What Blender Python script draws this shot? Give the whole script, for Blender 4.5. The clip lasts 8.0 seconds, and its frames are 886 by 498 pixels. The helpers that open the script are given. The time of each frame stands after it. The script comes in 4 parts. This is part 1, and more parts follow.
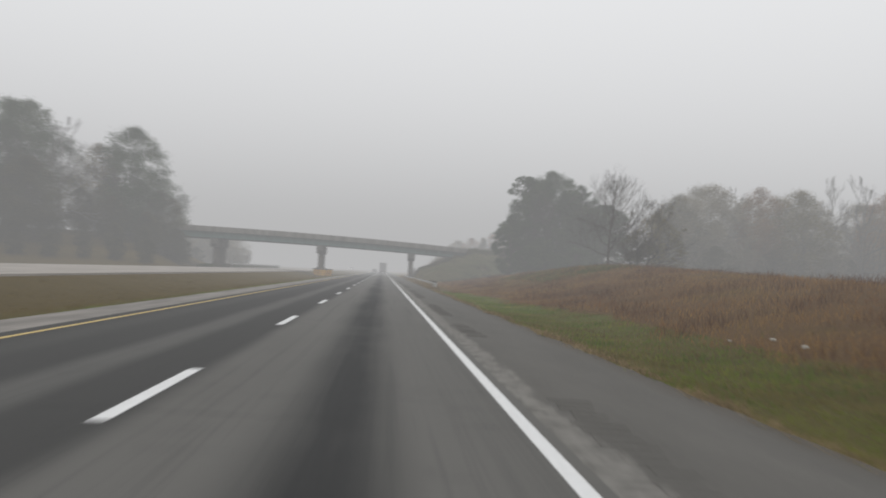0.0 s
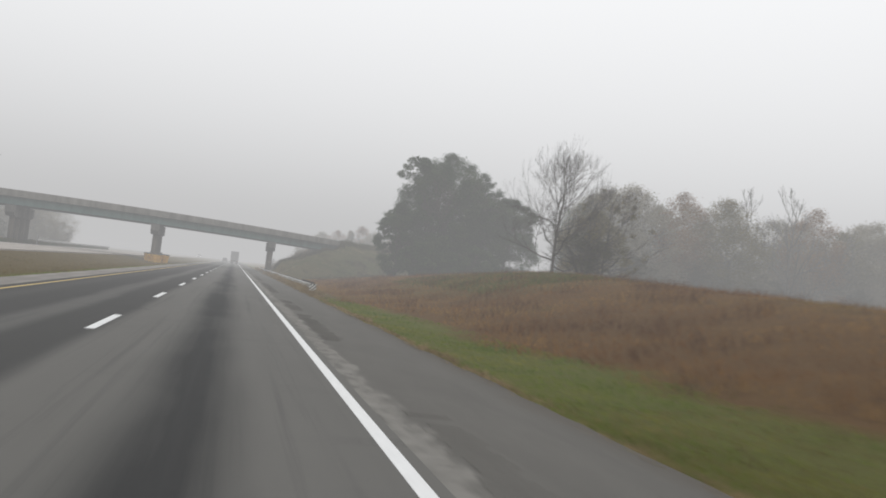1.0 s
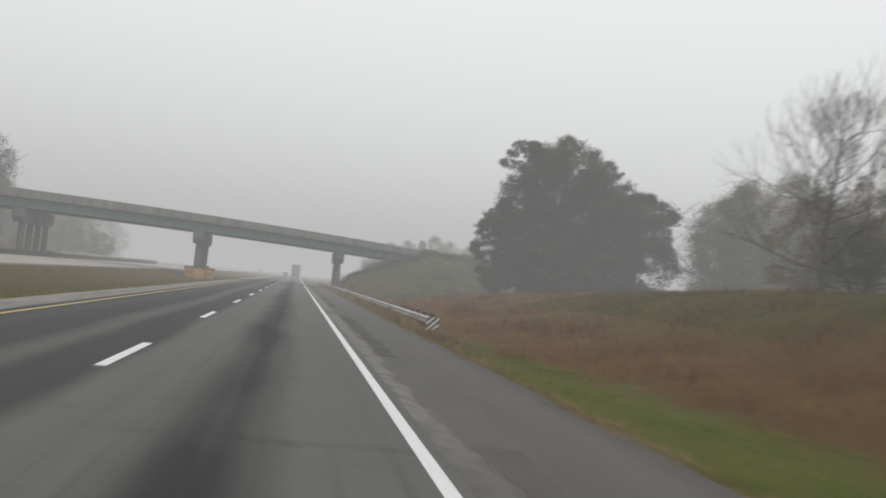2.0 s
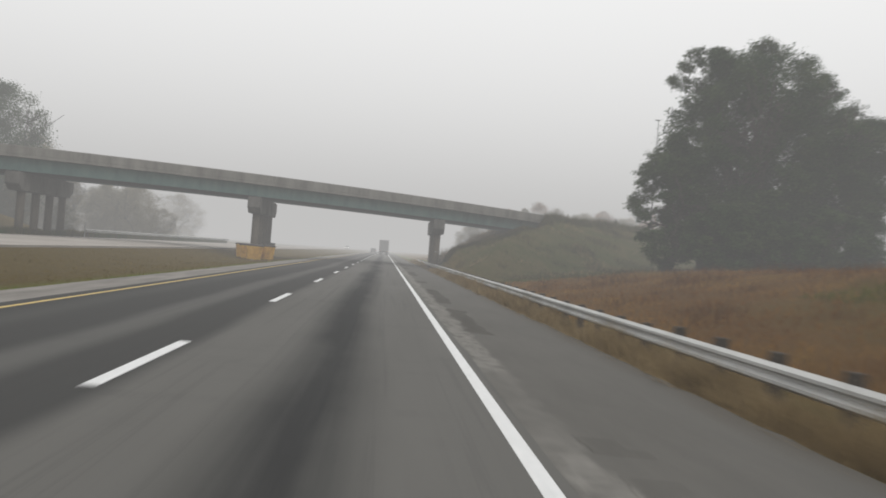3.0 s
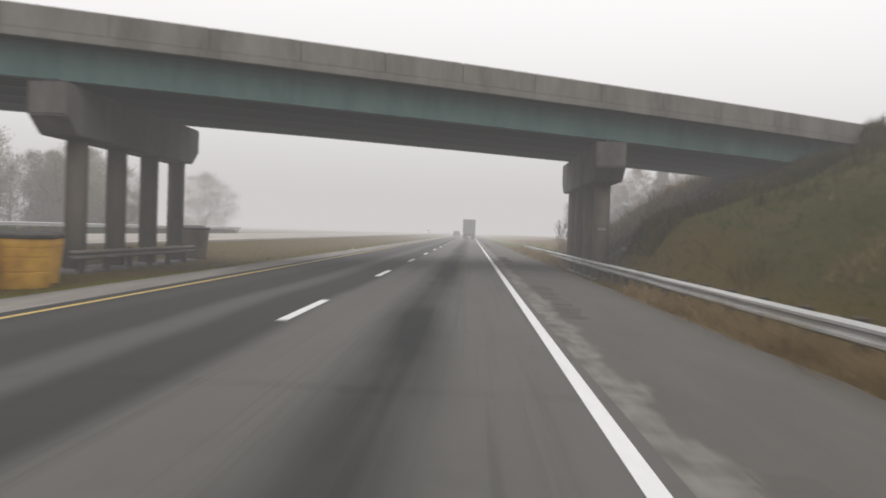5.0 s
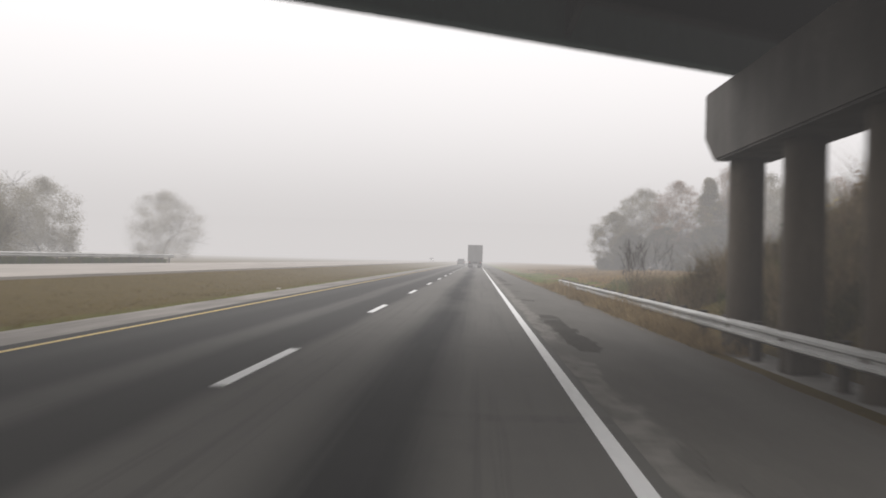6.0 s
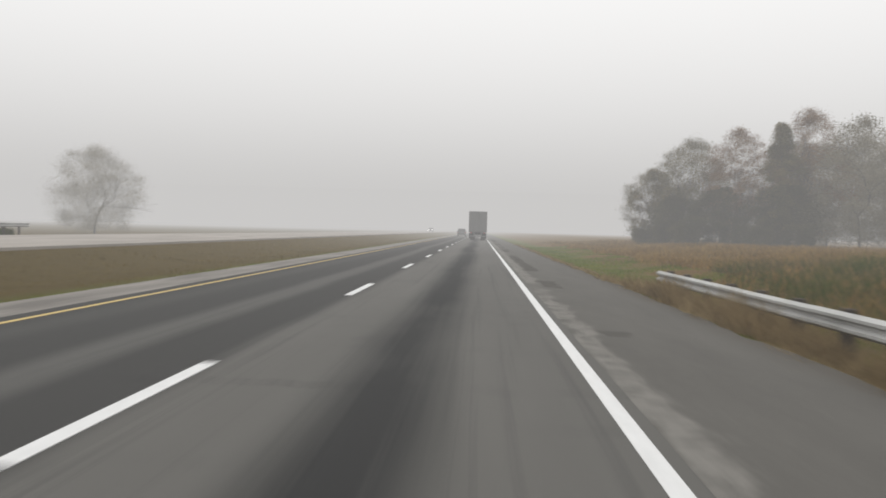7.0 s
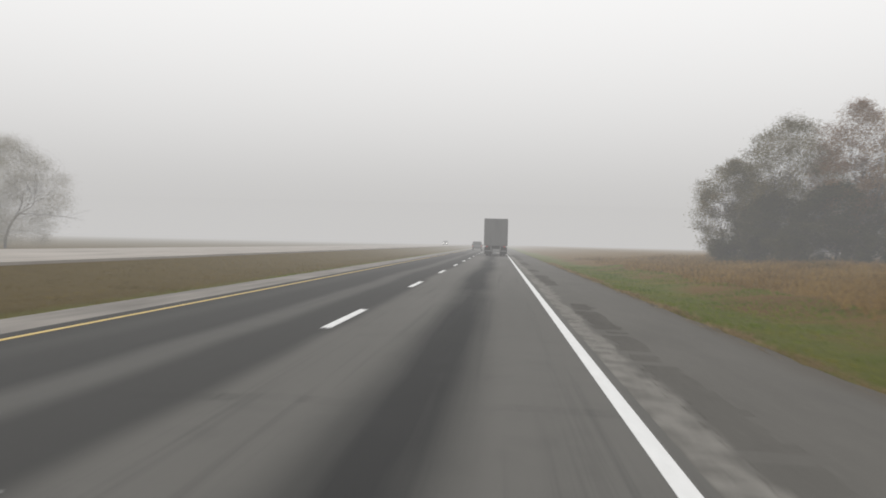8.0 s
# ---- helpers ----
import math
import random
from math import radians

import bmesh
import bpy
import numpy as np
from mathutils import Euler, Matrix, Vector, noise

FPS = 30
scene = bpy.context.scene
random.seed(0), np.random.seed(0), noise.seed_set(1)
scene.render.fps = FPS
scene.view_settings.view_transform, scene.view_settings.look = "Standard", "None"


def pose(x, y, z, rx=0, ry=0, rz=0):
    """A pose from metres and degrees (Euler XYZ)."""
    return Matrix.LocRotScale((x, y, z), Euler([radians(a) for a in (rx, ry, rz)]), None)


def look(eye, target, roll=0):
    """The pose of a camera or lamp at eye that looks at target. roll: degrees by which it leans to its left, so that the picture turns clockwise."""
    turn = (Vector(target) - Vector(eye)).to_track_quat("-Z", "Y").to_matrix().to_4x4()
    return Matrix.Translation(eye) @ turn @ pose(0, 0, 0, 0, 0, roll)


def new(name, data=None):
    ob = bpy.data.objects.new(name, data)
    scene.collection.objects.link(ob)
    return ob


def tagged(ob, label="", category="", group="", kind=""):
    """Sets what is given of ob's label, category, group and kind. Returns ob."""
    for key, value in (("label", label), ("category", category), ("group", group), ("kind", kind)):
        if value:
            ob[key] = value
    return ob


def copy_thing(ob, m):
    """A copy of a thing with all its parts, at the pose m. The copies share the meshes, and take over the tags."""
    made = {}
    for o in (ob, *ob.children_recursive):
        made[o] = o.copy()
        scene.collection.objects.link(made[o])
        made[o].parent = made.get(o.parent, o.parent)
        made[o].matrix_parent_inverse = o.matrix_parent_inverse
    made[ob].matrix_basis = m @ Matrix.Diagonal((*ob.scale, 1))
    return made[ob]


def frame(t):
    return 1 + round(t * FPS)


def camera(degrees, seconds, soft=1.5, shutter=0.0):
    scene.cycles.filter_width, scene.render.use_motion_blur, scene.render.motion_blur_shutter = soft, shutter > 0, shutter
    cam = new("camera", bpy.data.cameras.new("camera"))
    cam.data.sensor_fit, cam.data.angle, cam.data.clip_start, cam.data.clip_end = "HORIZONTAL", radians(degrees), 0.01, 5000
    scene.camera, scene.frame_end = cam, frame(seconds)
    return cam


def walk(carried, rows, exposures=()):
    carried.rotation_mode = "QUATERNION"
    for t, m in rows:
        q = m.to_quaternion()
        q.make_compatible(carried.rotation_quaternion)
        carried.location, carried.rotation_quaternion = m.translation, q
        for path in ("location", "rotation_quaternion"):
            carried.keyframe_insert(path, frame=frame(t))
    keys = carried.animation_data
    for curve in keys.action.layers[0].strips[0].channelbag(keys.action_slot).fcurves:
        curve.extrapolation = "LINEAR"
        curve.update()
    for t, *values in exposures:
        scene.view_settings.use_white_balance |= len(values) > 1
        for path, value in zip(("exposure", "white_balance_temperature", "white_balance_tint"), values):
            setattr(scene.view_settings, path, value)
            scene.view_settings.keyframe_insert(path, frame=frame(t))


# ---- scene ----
cam = camera(55.0, 8.0, 1.8, 0.35)
PATH = [
    (0, (-1.422, -1.041, 1.377), (-1.284, 0.953, 1.434), 3.1),
    (0.5, (-1.52, 13.409, 1.427), (-1.147, 15.372, 1.519), 5.5),
    (1, (-1.471, 27.494, 1.441), (-1.001, 29.436, 1.521), 6.5),
    (1.5, (-1.417, 41.535, 1.453), (-0.977, 43.482, 1.576), 6.8),
    (2, (-1.308, 55.39, 1.481), (-0.976, 57.36, 1.575), 6.1),
    (2.2, (-1.239, 61.138, 1.427), (-0.962, 63.117, 1.495), 5.4),
    (3.3, (-1.129, 92.191, 1.421), (-1.034, 94.188, 1.423), 4.2),
    (3.5, (-1.072, 97.851, 1.386), (-1.007, 99.85, 1.378), 3.7),
    (4, (-1.01, 111.897, 1.35), (-1.009, 113.896, 1.308), 2.8),
    (4.5, (-1.008, 126.192, 1.347), (-1.052, 128.191, 1.3), 2.1),
    (4.7, (-1.03, 132.002, 1.345), (-1.085, 134.001, 1.301), 1.9),
    (5.8, (-1.057, 162.574, 1.347), (-1.137, 164.573, 1.34), 1.9),
    (6, (-1.073, 168.185, 1.374), (-1.154, 170.184, 1.399), 1.6),
    (6.5, (-1.126, 182.395, 1.436), (-1.208, 184.393, 1.447), 1.9),
    (7, (-1.11, 196.73, 1.36), (-1.196, 198.728, 1.315), 1.5),
    (7.5, (-1.155, 210.938, 1.409), (-1.267, 212.935, 1.39), 1.5),
    (8, (-1.094, 225.065, 1.355), (-1.225, 227.061, 1.34), 1.4),
]
walk(cam, [(t, look(e, g, r)) for t, e, g, r in PATH],
     exposures=((0, -0.33, 6420, 11), (0.5, -0.28, 6420, 11), (1.0, -0.13, 6430, 11), (1.5, -0.15, 6440, 11), (2.1, -0.28, 6460, 10), (3.5, -0.09, 6560, 11), (4.5, -0.03, 6570, 12),
                (5.8, 0.12, 6640, 14), (6.03, 0.14, 6640, 14), (6.2, 0.20, 6630, 13), (6.3, 0.18, 6615, 12), (6.5, 0.03, 6590, 11), (8.0, -0.06, 6570, 11)))

# ---- world: even fog under an overcast sky ----
FOG = 0.0032
world = bpy.data.worlds.new("foggy_day")
scene.world = world
world.use_nodes = True
wn, wl = world.node_tree.nodes, world.node_tree.links
wn.clear()
w_out = wn.new("ShaderNodeOutputWorld")
w_bg = wn.new("ShaderNodeBackground")
w_bg.inputs["Color"].default_value = (0.80, 0.82, 0.84, 1)
w_bg.inputs["Strength"].default_value = 0.9
w_ab = wn.new("ShaderNodeVolumeAbsorption")
w_ab.inputs["Color"].default_value = (0, 0, 0, 1)
w_ab.inputs["Density"].default_value = FOG
# the fog itself emits, standing in for the daylight it would scatter
w_em = wn.new("ShaderNodeEmission")
w_em.inputs["Color"].default_value = (1.0, 1.0, 0.99, 1)
w_em.inputs["Strength"].default_value = 0.60 * FOG
w_add = wn.new("ShaderNodeAddShader")
wl.new(w_ab.outputs[0], w_add.inputs[0])
wl.new(w_em.outputs[0], w_add.inputs[1])
wl.new(w_bg.outputs[0], w_out.inputs["Surface"])
wl.new(w_add.outputs[0], w_out.inputs["Volume"])

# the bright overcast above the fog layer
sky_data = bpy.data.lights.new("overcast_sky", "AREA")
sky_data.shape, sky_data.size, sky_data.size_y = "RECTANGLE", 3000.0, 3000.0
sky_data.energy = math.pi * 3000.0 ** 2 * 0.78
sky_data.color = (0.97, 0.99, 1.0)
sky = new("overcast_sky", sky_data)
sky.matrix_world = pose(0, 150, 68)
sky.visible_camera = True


# ---- materials ----
def mat(name, cols, scale=2.0, rough=0.8, metal=0.0, bump=0.0, bump_scale=None, detail=6.0, isle=0.0, spec=0.5, stretch=(1, 1, 1), thin=0.0):
    """Noise between the given colours, fine relief, and an optional tint that differs from piece to piece."""
    m = bpy.data.materials.new(name)
    m.use_nodes = True
    n, l = m.node_tree.nodes, m.node_tree.links
    b = n["Principled BSDF"]
    b.inputs["Roughness"].default_value, b.inputs["Metallic"].default_value = rough, metal
    b.inputs["Specular IOR Level"].default_value = spec
    mp = n.new("ShaderNodeMapping")
    mp.inputs["Scale"].default_value = stretch
    geo = n.new("ShaderNodeNewGeometry")
    l.new(geo.outputs["Position"], mp.inputs["Vector"])
    nz = n.new("ShaderNodeTexNoise")
    nz.inputs["Scale"].default_value, nz.inputs["Detail"].default_value = scale, detail
    nz.inputs["Roughness"].default_value = 0.62
    l.new(mp.outputs[0], nz.inputs["Vector"])
    ramp = n.new("ShaderNodeValToRGB")
    els = ramp.color_ramp.elements
    for i, c in enumerate(cols):
        e = els[i] if i < 2 else els.new(0.5)
        e.color = (*c, 1)
    for i in range(len(cols)):
        els[i].position = 0.32 + 0.36 * i / max(1, len(cols) - 1)
    for i, c in enumerate(cols):
        els[i].color = (*c, 1)
    l.new(nz.outputs["Fac"], ramp.inputs["Fac"])
    col = ramp.outputs["Color"]
    if isle:
        hsv = n.new("ShaderNodeHueSaturation")
        ma = n.new("ShaderNodeMapRange")
        ma.inputs["To Min"].default_value, ma.inputs["To Max"].default_value = 1 - isle, 1 + isle
        l.new(geo.outputs["Random Per Island"], ma.inputs["Value"])
        l.new(ma.outputs[0], hsv.inputs["Value"])
        l.new(col, hsv.inputs["Color"])
        col = hsv.outputs["Color"]
    l.new(col, b.inputs["Base Color"])
    if thin:
        tr, mx = n.new("ShaderNodeBsdfTranslucent"), n.new("ShaderNodeMixShader")
        mx.inputs[0].default_value = thin
        l.new(col, tr.inputs["Color"])
        l.new(b.outputs[0], mx.inputs[1])
        l.new(tr.outputs[0], mx.inputs[2])
        l.new(mx.outputs[0], n["Material Output"].inputs["Surface"])
    if bump:
        nb = n.new("ShaderNodeTexNoise")
        nb.inputs["Scale"].default_value, nb.inputs["Detail"].default_value = bump_scale or scale * 6, 5.0
        l.new(geo.outputs["Position"], nb.inputs["Vector"])
        bp = n.new("ShaderNodeBump")
        bp.inputs["Strength"].default_value, bp.inputs["Distance"].default_value = bump, 0.03
        l.new(nb.outputs["Fac"], bp.inputs["Height"])
        l.new(bp.outputs[0], b.inputs["Normal"])
    return m


def math_node(n, l, op, a, b=None, clamp=False):
    q = n.new("ShaderNodeMath")
    q.operation, q.use_clamp = op, clamp
    for i, v in enumerate((a, b)):
        if v is None:
            continue
        if isinstance(v, (int, float)):
            q.inputs[i].default_value = v
        else:
            l.new(v, q.inputs[i])
    return q.outputs[0]


def mix_node(n, l, fac, a, b):
    q = n.new("ShaderNodeMix")
    q.data_type = "RGBA"
    for s, v in ((q.inputs[0], fac), (q.inputs[6], a), (q.inputs[7], b)):
        if isinstance(v, tuple):
            s.default_value = (*v, 1)
        elif isinstance(v, (int, float)):
            s.default_value = v
        else:
            l.new(v, s)
    return q.outputs[2]


def noise_node(n, l, vec, scale, detail=5.0, rough=0.6, stretch=None):
    if stretch:
        mp = n.new("ShaderNodeMapping")
        mp.inputs["Scale"].default_value = stretch
        l.new(vec, mp.inputs["Vector"])
        vec = mp.outputs[0]
    q = n.new("ShaderNodeTexNoise")
    q.inputs["Scale"].default_value, q.inputs["Detail"].default_value, q.inputs["Roughness"].default_value = scale, detail, rough
    l.new(vec, q.inputs["Vector"])
    return q.outputs["Fac"]


def step_node(n, l, v, lo, hi):
    q = n.new("ShaderNodeMapRange")
    q.interpolation_type = "SMOOTHSTEP"
    q.inputs["From Min"].default_value, q.inputs["From Max"].default_value = lo, hi
    l.new(v, q.inputs["Value"])
    return q.outputs[0]


def band_node(n, l, v, a, b, soft):
    return math_node(n, l, "MULTIPLY", step_node(n, l, v, a - soft, a + soft), math_node(n, l, "SUBTRACT", 1.0, step_node(n, l, v, b - soft, b + soft)))


def blank_mat(name, rough=0.8):
    m = bpy.data.materials.new(name)
    m.use_nodes = True
    n, l = m.node_tree.nodes, m.node_tree.links
    b = n["Principled BSDF"]
    b.inputs["Roughness"].default_value = rough
    geo = n.new("ShaderNodeNewGeometry")
    sep = n.new("ShaderNodeSeparateXYZ")
    l.new(geo.outputs["Position"], sep.inputs[0])
    return m, n, l, b, geo.outputs["Position"], sep.outputs[0], sep.outputs[1]


def road_mat():
    """Asphalt with an oil-dark strip down each lane, paler wheel tracks, cracks and patches."""
    m, n, l, b, pos, x, y = blank_mat("road_asphalt", 0.82)
    b.inputs["Specular IOR Level"].default_value = 0.12
    wob = math_node(n, l, "MULTIPLY", math_node(n, l, "SUBTRACT", noise_node(n, l, pos, 0.06, 3.0), 0.5), 0.7)
    xw = math_node(n, l, "ADD", x, wob)
    fine = noise_node(n, l, pos, 60.0, 3.0)
    broad = noise_node(n, l, pos, 0.5, 5.0, stretch=(1.6, 0.16, 1))
    col = mix_node(n, l, broad, (0.116, 0.112, 0.102), (0.172, 0.166, 0.153))
    left = step_node(n, l, xw, -3.35, -3.75)
    col = mix_node(n, l, math_node(n, l, "MULTIPLY", left, 0.9), col, (0.040, 0.039, 0.038))
    pale = band_node(n, l, xw, -5.25, -4.65, 0.22)
    col = mix_node(n, l, math_node(n, l, "MULTIPLY", pale, 0.75), col, (0.135, 0.131, 0.122))
    pale2 = band_node(n, l, xw, -7.0, -6.4, 0.30)
    col = mix_node(n, l, math_node(n, l, "MULTIPLY", pale2, 0.55), col, (0.085, 0.083, 0.078))
    dark = band_node(n, l, xw, -2.22, -1.40, 0.40)
    patch = step_node(n, l, noise_node(n, l, pos, 0.35, 4.0, stretch=(0.8, 0.35, 1)), 0.25, 0.6)
    dark = math_node(n, l, "MULTIPLY", dark, math_node(n, l, "ADD", 0.72, math_node(n, l, "MULTIPLY", patch, 0.45)))
    streak = noise_node(n, l, pos, 1.0, 5.0, 0.6, stretch=(5.0, 0.06, 1))
    dark = math_node(n, l, "MULTIPLY", dark, math_node(n, l, "ADD", 0.6, math_node(n, l, "MULTIPLY", streak, 0.75)), True)
    col = mix_node(n, l, dark, col, (0.024, 0.024, 0.024))
    col = mix_node(n, l, math_node(n, l, "MULTIPLY", step_node(n, l, streak, 0.52, 0.72), 0.30), col, (0.045, 0.045, 0.044))
    crack = noise_node(n, l, pos, 0.16, 6.0, 0.7, stretch=(0.22, 1.0, 1))
    line = band_node(n, l, crack, 0.497, 0.503, 0.002)
    col = mix_node(n, l, math_node(n, l, "MULTIPLY", line, 0.22), col, (0.05, 0.05, 0.05))
    col = mix_node(n, l, 0.18, col, mix_node(n, l, fine, (0.012, 0.012, 0.012), (0.13, 0.13, 0.125)))
    slab = math_node(n, l, "ADD", math_node(n, l, "MULTIPLY", y, 0.071), math_node(n, l, "MULTIPLY", noise_node(n, l, pos, 0.9, 5.0, 0.7), 0.05))
    joint = band_node(n, l, math_node(n, l, "FRACT", slab), 0.4982, 0.5018, 0.001)
    worn = step_node(n, l, noise_node(n, l, pos, 0.5, 4.0), 0.42, 0.62)
    col = mix_node(n, l, math_node(n, l, "MULTIPLY", math_node(n, l, "MULTIPLY", joint, worn), 0.8), col, (0.02, 0.02, 0.02))
    scuff = band_node(n, l, noise_node(n, l, pos, 1.2, 4.0, 0.6, stretch=(3.0, 0.035, 1)), 0.60, 0.64, 0.02)
    col = mix_node(n, l, math_node(n, l, "MULTIPLY", scuff, 0.10), col, (0.03, 0.03, 0.03))
    l.new(col, b.inputs["Base Color"])
    bp = n.new("ShaderNodeBump")
    bp.inputs["Strength"].default_value, bp.inputs["Distance"].default_value = 0.35, 0.01
    l.new(fine, bp.inputs["Height"])
    l.new(bp.outputs[0], b.inputs["Normal"])
    return m


def shoulder_mat():
    """Worn asphalt with a crumbled pale strip beside the edge line."""
    m, n, l, b, pos, x, y = blank_mat("shoulder_asphalt", 0.88)
    b.inputs["Specular IOR Level"].default_value = 0.12
    fine = noise_node(n, l, pos, 40.0, 4.0)
    broad = noise_node(n, l, pos, 0.8, 6.0, stretch=(1.4, 0.3, 1))
    col = mix_node(n, l, broad, (0.082, 0.078, 0.070), (0.165, 0.157, 0.142))
    edge = math_node(n, l, "ADD", x, math_node(n, l, "MULTIPLY", math_node(n, l, "SUBTRACT", noise_node(n, l, pos, 1.3, 6.0, 0.7, stretch=(1, 0.5, 1)), 0.5), 1.0))
    worn = band_node(n, l, edge, 0.14, 0.52, 0.06)
    where = step_node(n, l, noise_node(n, l, pos, 0.09, 2.0, stretch=(0.3, 1, 1)), 0.30, 0.44)
    worn = math_node(n, l, "MULTIPLY", worn, where)
    worn = math_node(n, l, "MULTIPLY", worn, step_node(n, l, noise_node(n, l, pos, 3.2, 5.0, 0.65, stretch=(0.8, 1.6, 1)), 0.40, 0.52))
    pale = mix_node(n, l, noise_node(n, l, pos, 6.0, 6.0, 0.7), (0.15, 0.143, 0.129), (0.38, 0.362, 0.33))
    col = mix_node(n, l, worn, col, pale)
    dirt = step_node(n, l, math_node(n, l, "ADD", x, math_node(n, l, "MULTIPLY", broad, 1.2)), 2.9, 3.6)
    col = mix_node(n, l, math_node(n, l, "MULTIPLY", dirt, 0.7), col, (0.075, 0.061, 0.043))
    grit = noise_node(n, l, pos, 9.0, 6.0, 0.75)
    col = mix_node(n, l, math_node(n, l, "MULTIPLY", step_node(n, l, grit, 0.55, 0.75), 0.5), col, (0.24, 0.228, 0.205))
    col = mix_node(n, l, 0.3, col, mix_node(n, l, fine, (0.03, 0.03, 0.028), (0.22, 0.212, 0.195)))
    l.new(col, b.inputs["Base Color"])
    bp = n.new("ShaderNodeBump")
    bp.inputs["Strength"].default_value, bp.inputs["Distance"].default_value = 0.6, 0.02
    l.new(math_node(n, l, "SUBTRACT", fine, worn), bp.inputs["Height"])
    l.new(bp.outputs[0], b.inputs["Normal"])
    return m


def ground_mat():
    """Mown green verge, brown autumn meadow, and mixed grass on the median and banks."""
    m, n, l, b, pos, x, y = blank_mat("grass_ground", 0.95)
    b.inputs["Specular IOR Level"].default_value = 0.1
    big = noise_node(n, l, pos, 0.10, 4.0)
    mid = noise_node(n, l, pos, 0.9, 6.0, 0.65)
    fine = noise_node(n, l, pos, 14.0, 5.0, 0.7)
    green = mix_node(n, l, mid, (0.085, 0.140, 0.012), (0.185, 0.205, 0.030))
    brown = mix_node(n, l, mid, (0.100, 0.036, 0.006), (0.200, 0.092, 0.018))
    tan = mix_node(n, l, mid, (0.090, 0.067, 0.015), (0.170, 0.120, 0.034))
    dry = math_node(n, l, "MULTIPLY", step_node(n, l, math_node(n, l, "ADD", y, math_node(n, l, "MULTIPLY", mid, 16.0)), 52.0, 26.0), 0.6)
    green = mix_node(n, l, dry, green, tan)
    xb = math_node(n, l, "ADD", x, math_node(n, l, "MULTIPLY", math_node(n, l, "SUBTRACT", big, 0.5), 7.0))
    xb = math_node(n, l, "ADD", xb, math_node(n, l, "MULTIPLY", math_node(n, l, "SUBTRACT", mid, 0.5), 2.5))
    xb = math_node(n, l, "ADD", xb, math_node(n, l, "MULTIPLY", step_node(n, l, y, 40.0, 96.0), 2.8))
    col = mix_node(n, l, step_node(n, l, xb, 7.4, 9.2), green, brown)
    crest = math_node(n, l, "MULTIPLY", band_node(n, l, xb, 15.0, 34.0, 3.0), band_node(n, l, math_node(n, l, "ADD", y, math_node(n, l, "MULTIPLY", mid, 8.0)), 82.0, 116.0, 6.0))
    col = mix_node(n, l, math_node(n, l, "MULTIPLY", crest, 0.75), col, (0.098, 0.110, 0.022))
    bank = band_node(n, l, y, 148.0, 212.0, 6.0)
    bankc = mix_node(n, l, step_node(n, l, math_node(n, l, "ADD", math_node(n, l, "MULTIPLY", big, 0.7), math_node(n, l, "MULTIPLY", mid, 0.3)), 0.42, 0.58), (0.028, 0.056, 0.007), (0.084, 0.076, 0.028))
    col = mix_node(n, l, bank, col, bankc)
    after = step_node(n, l, y, 205.0, 225.0)
    field = mix_node(n, l, step_node(n, l, xb, 8.6, 10.6), green, mix_node(n, l, math_node(n, l, "MULTIPLY", step_node(n, l, big, 0.48, 0.66), 0.6), (0.225, 0.132, 0.034), brown))
    col = mix_node(n, l, after, col, field)
    under = math_node(n, l, "MULTIPLY", band_node(n, l, y, 80.0, 230.0, 4.0), band_node(n, l, x, 2.0, 6.0, 0.6))
    col = mix_node(n, l, under, col, tan)
    xm = math_node(n, l, "ADD", x, math_node(n, l, "MULTIPLY", mid, 1.6))
    med = mix_node(n, l, math_node(n, l, "MULTIPLY", step_node(n, l, xm, -10.6, -9.2), 0.7), tan, green)
    col = mix_node(n, l, step_node(n, l, x, 0.0, -3.0), col, med)
    col = mix_node(n, l, 0.45, col, mix_node(n, l, fine, (0.028, 0.020, 0.006), (0.165, 0.118, 0.044)))
    l.new(col, b.inputs["Base Color"])
    bp = n.new("ShaderNodeBump")
    bp.inputs["Strength"].default_value, bp.inputs["Distance"].default_value = 0.9, 0.12
    l.new(fine, bp.inputs["Height"])
    l.new(bp.outputs[0], b.inputs["Normal"])
    return m


def stripe_mat():
    """Black and white slanted bars of an object marker."""
    m, n, l, b, pos, x, y = blank_mat("marker_stripes", 0.5)
    sep = n.new("ShaderNodeSeparateXYZ")
    l.new(pos, sep.inputs[0])
    v = math_node(n, l, "ADD", sep.outputs[0], math_node(n, l, "MULTIPLY", sep.outputs[2], -1.0))
    f = math_node(n, l, "FRACT", math_node(n, l, "MULTIPLY", v, 4.2))
    l.new(mix_node(n, l, math_node(n, l, "GREATER_THAN", f, 0.5), (0.02, 0.02, 0.02), (0.75, 0.74, 0.70)), b.inputs["Base Color"])
    return m


ROAD, SHOULDER, GROUND, STRIPES = road_mat(), shoulder_mat(), ground_mat(), stripe_mat()
CONCRETE_ROAD = mat("pale_concrete_road", [(0.265, 0.238, 0.208), (0.34, 0.306, 0.27), (0.4, 0.362, 0.325)], 0.6, 0.8, bump=0.2, bump_scale=30, stretch=(1.5, 0.2, 1))
LEFT_SHOULDER = mat("pale_shoulder", [(0.135, 0.122, 0.108), (0.20, 0.182, 0.162), (0.27, 0.246, 0.22)], 0.9, 0.85, bump=0.4, bump_scale=30, stretch=(1.5, 0.25, 1))
WHITE = mat("white_road_paint", [(0.66, 0.66, 0.65), (0.82, 0.82, 0.81)], 9.0, 0.6, bump=0.15)
YELLOW = mat("yellow_road_paint", [(0.52, 0.36, 0.09), (0.70, 0.51, 0.17)], 6.0, 0.6, bump=0.15)
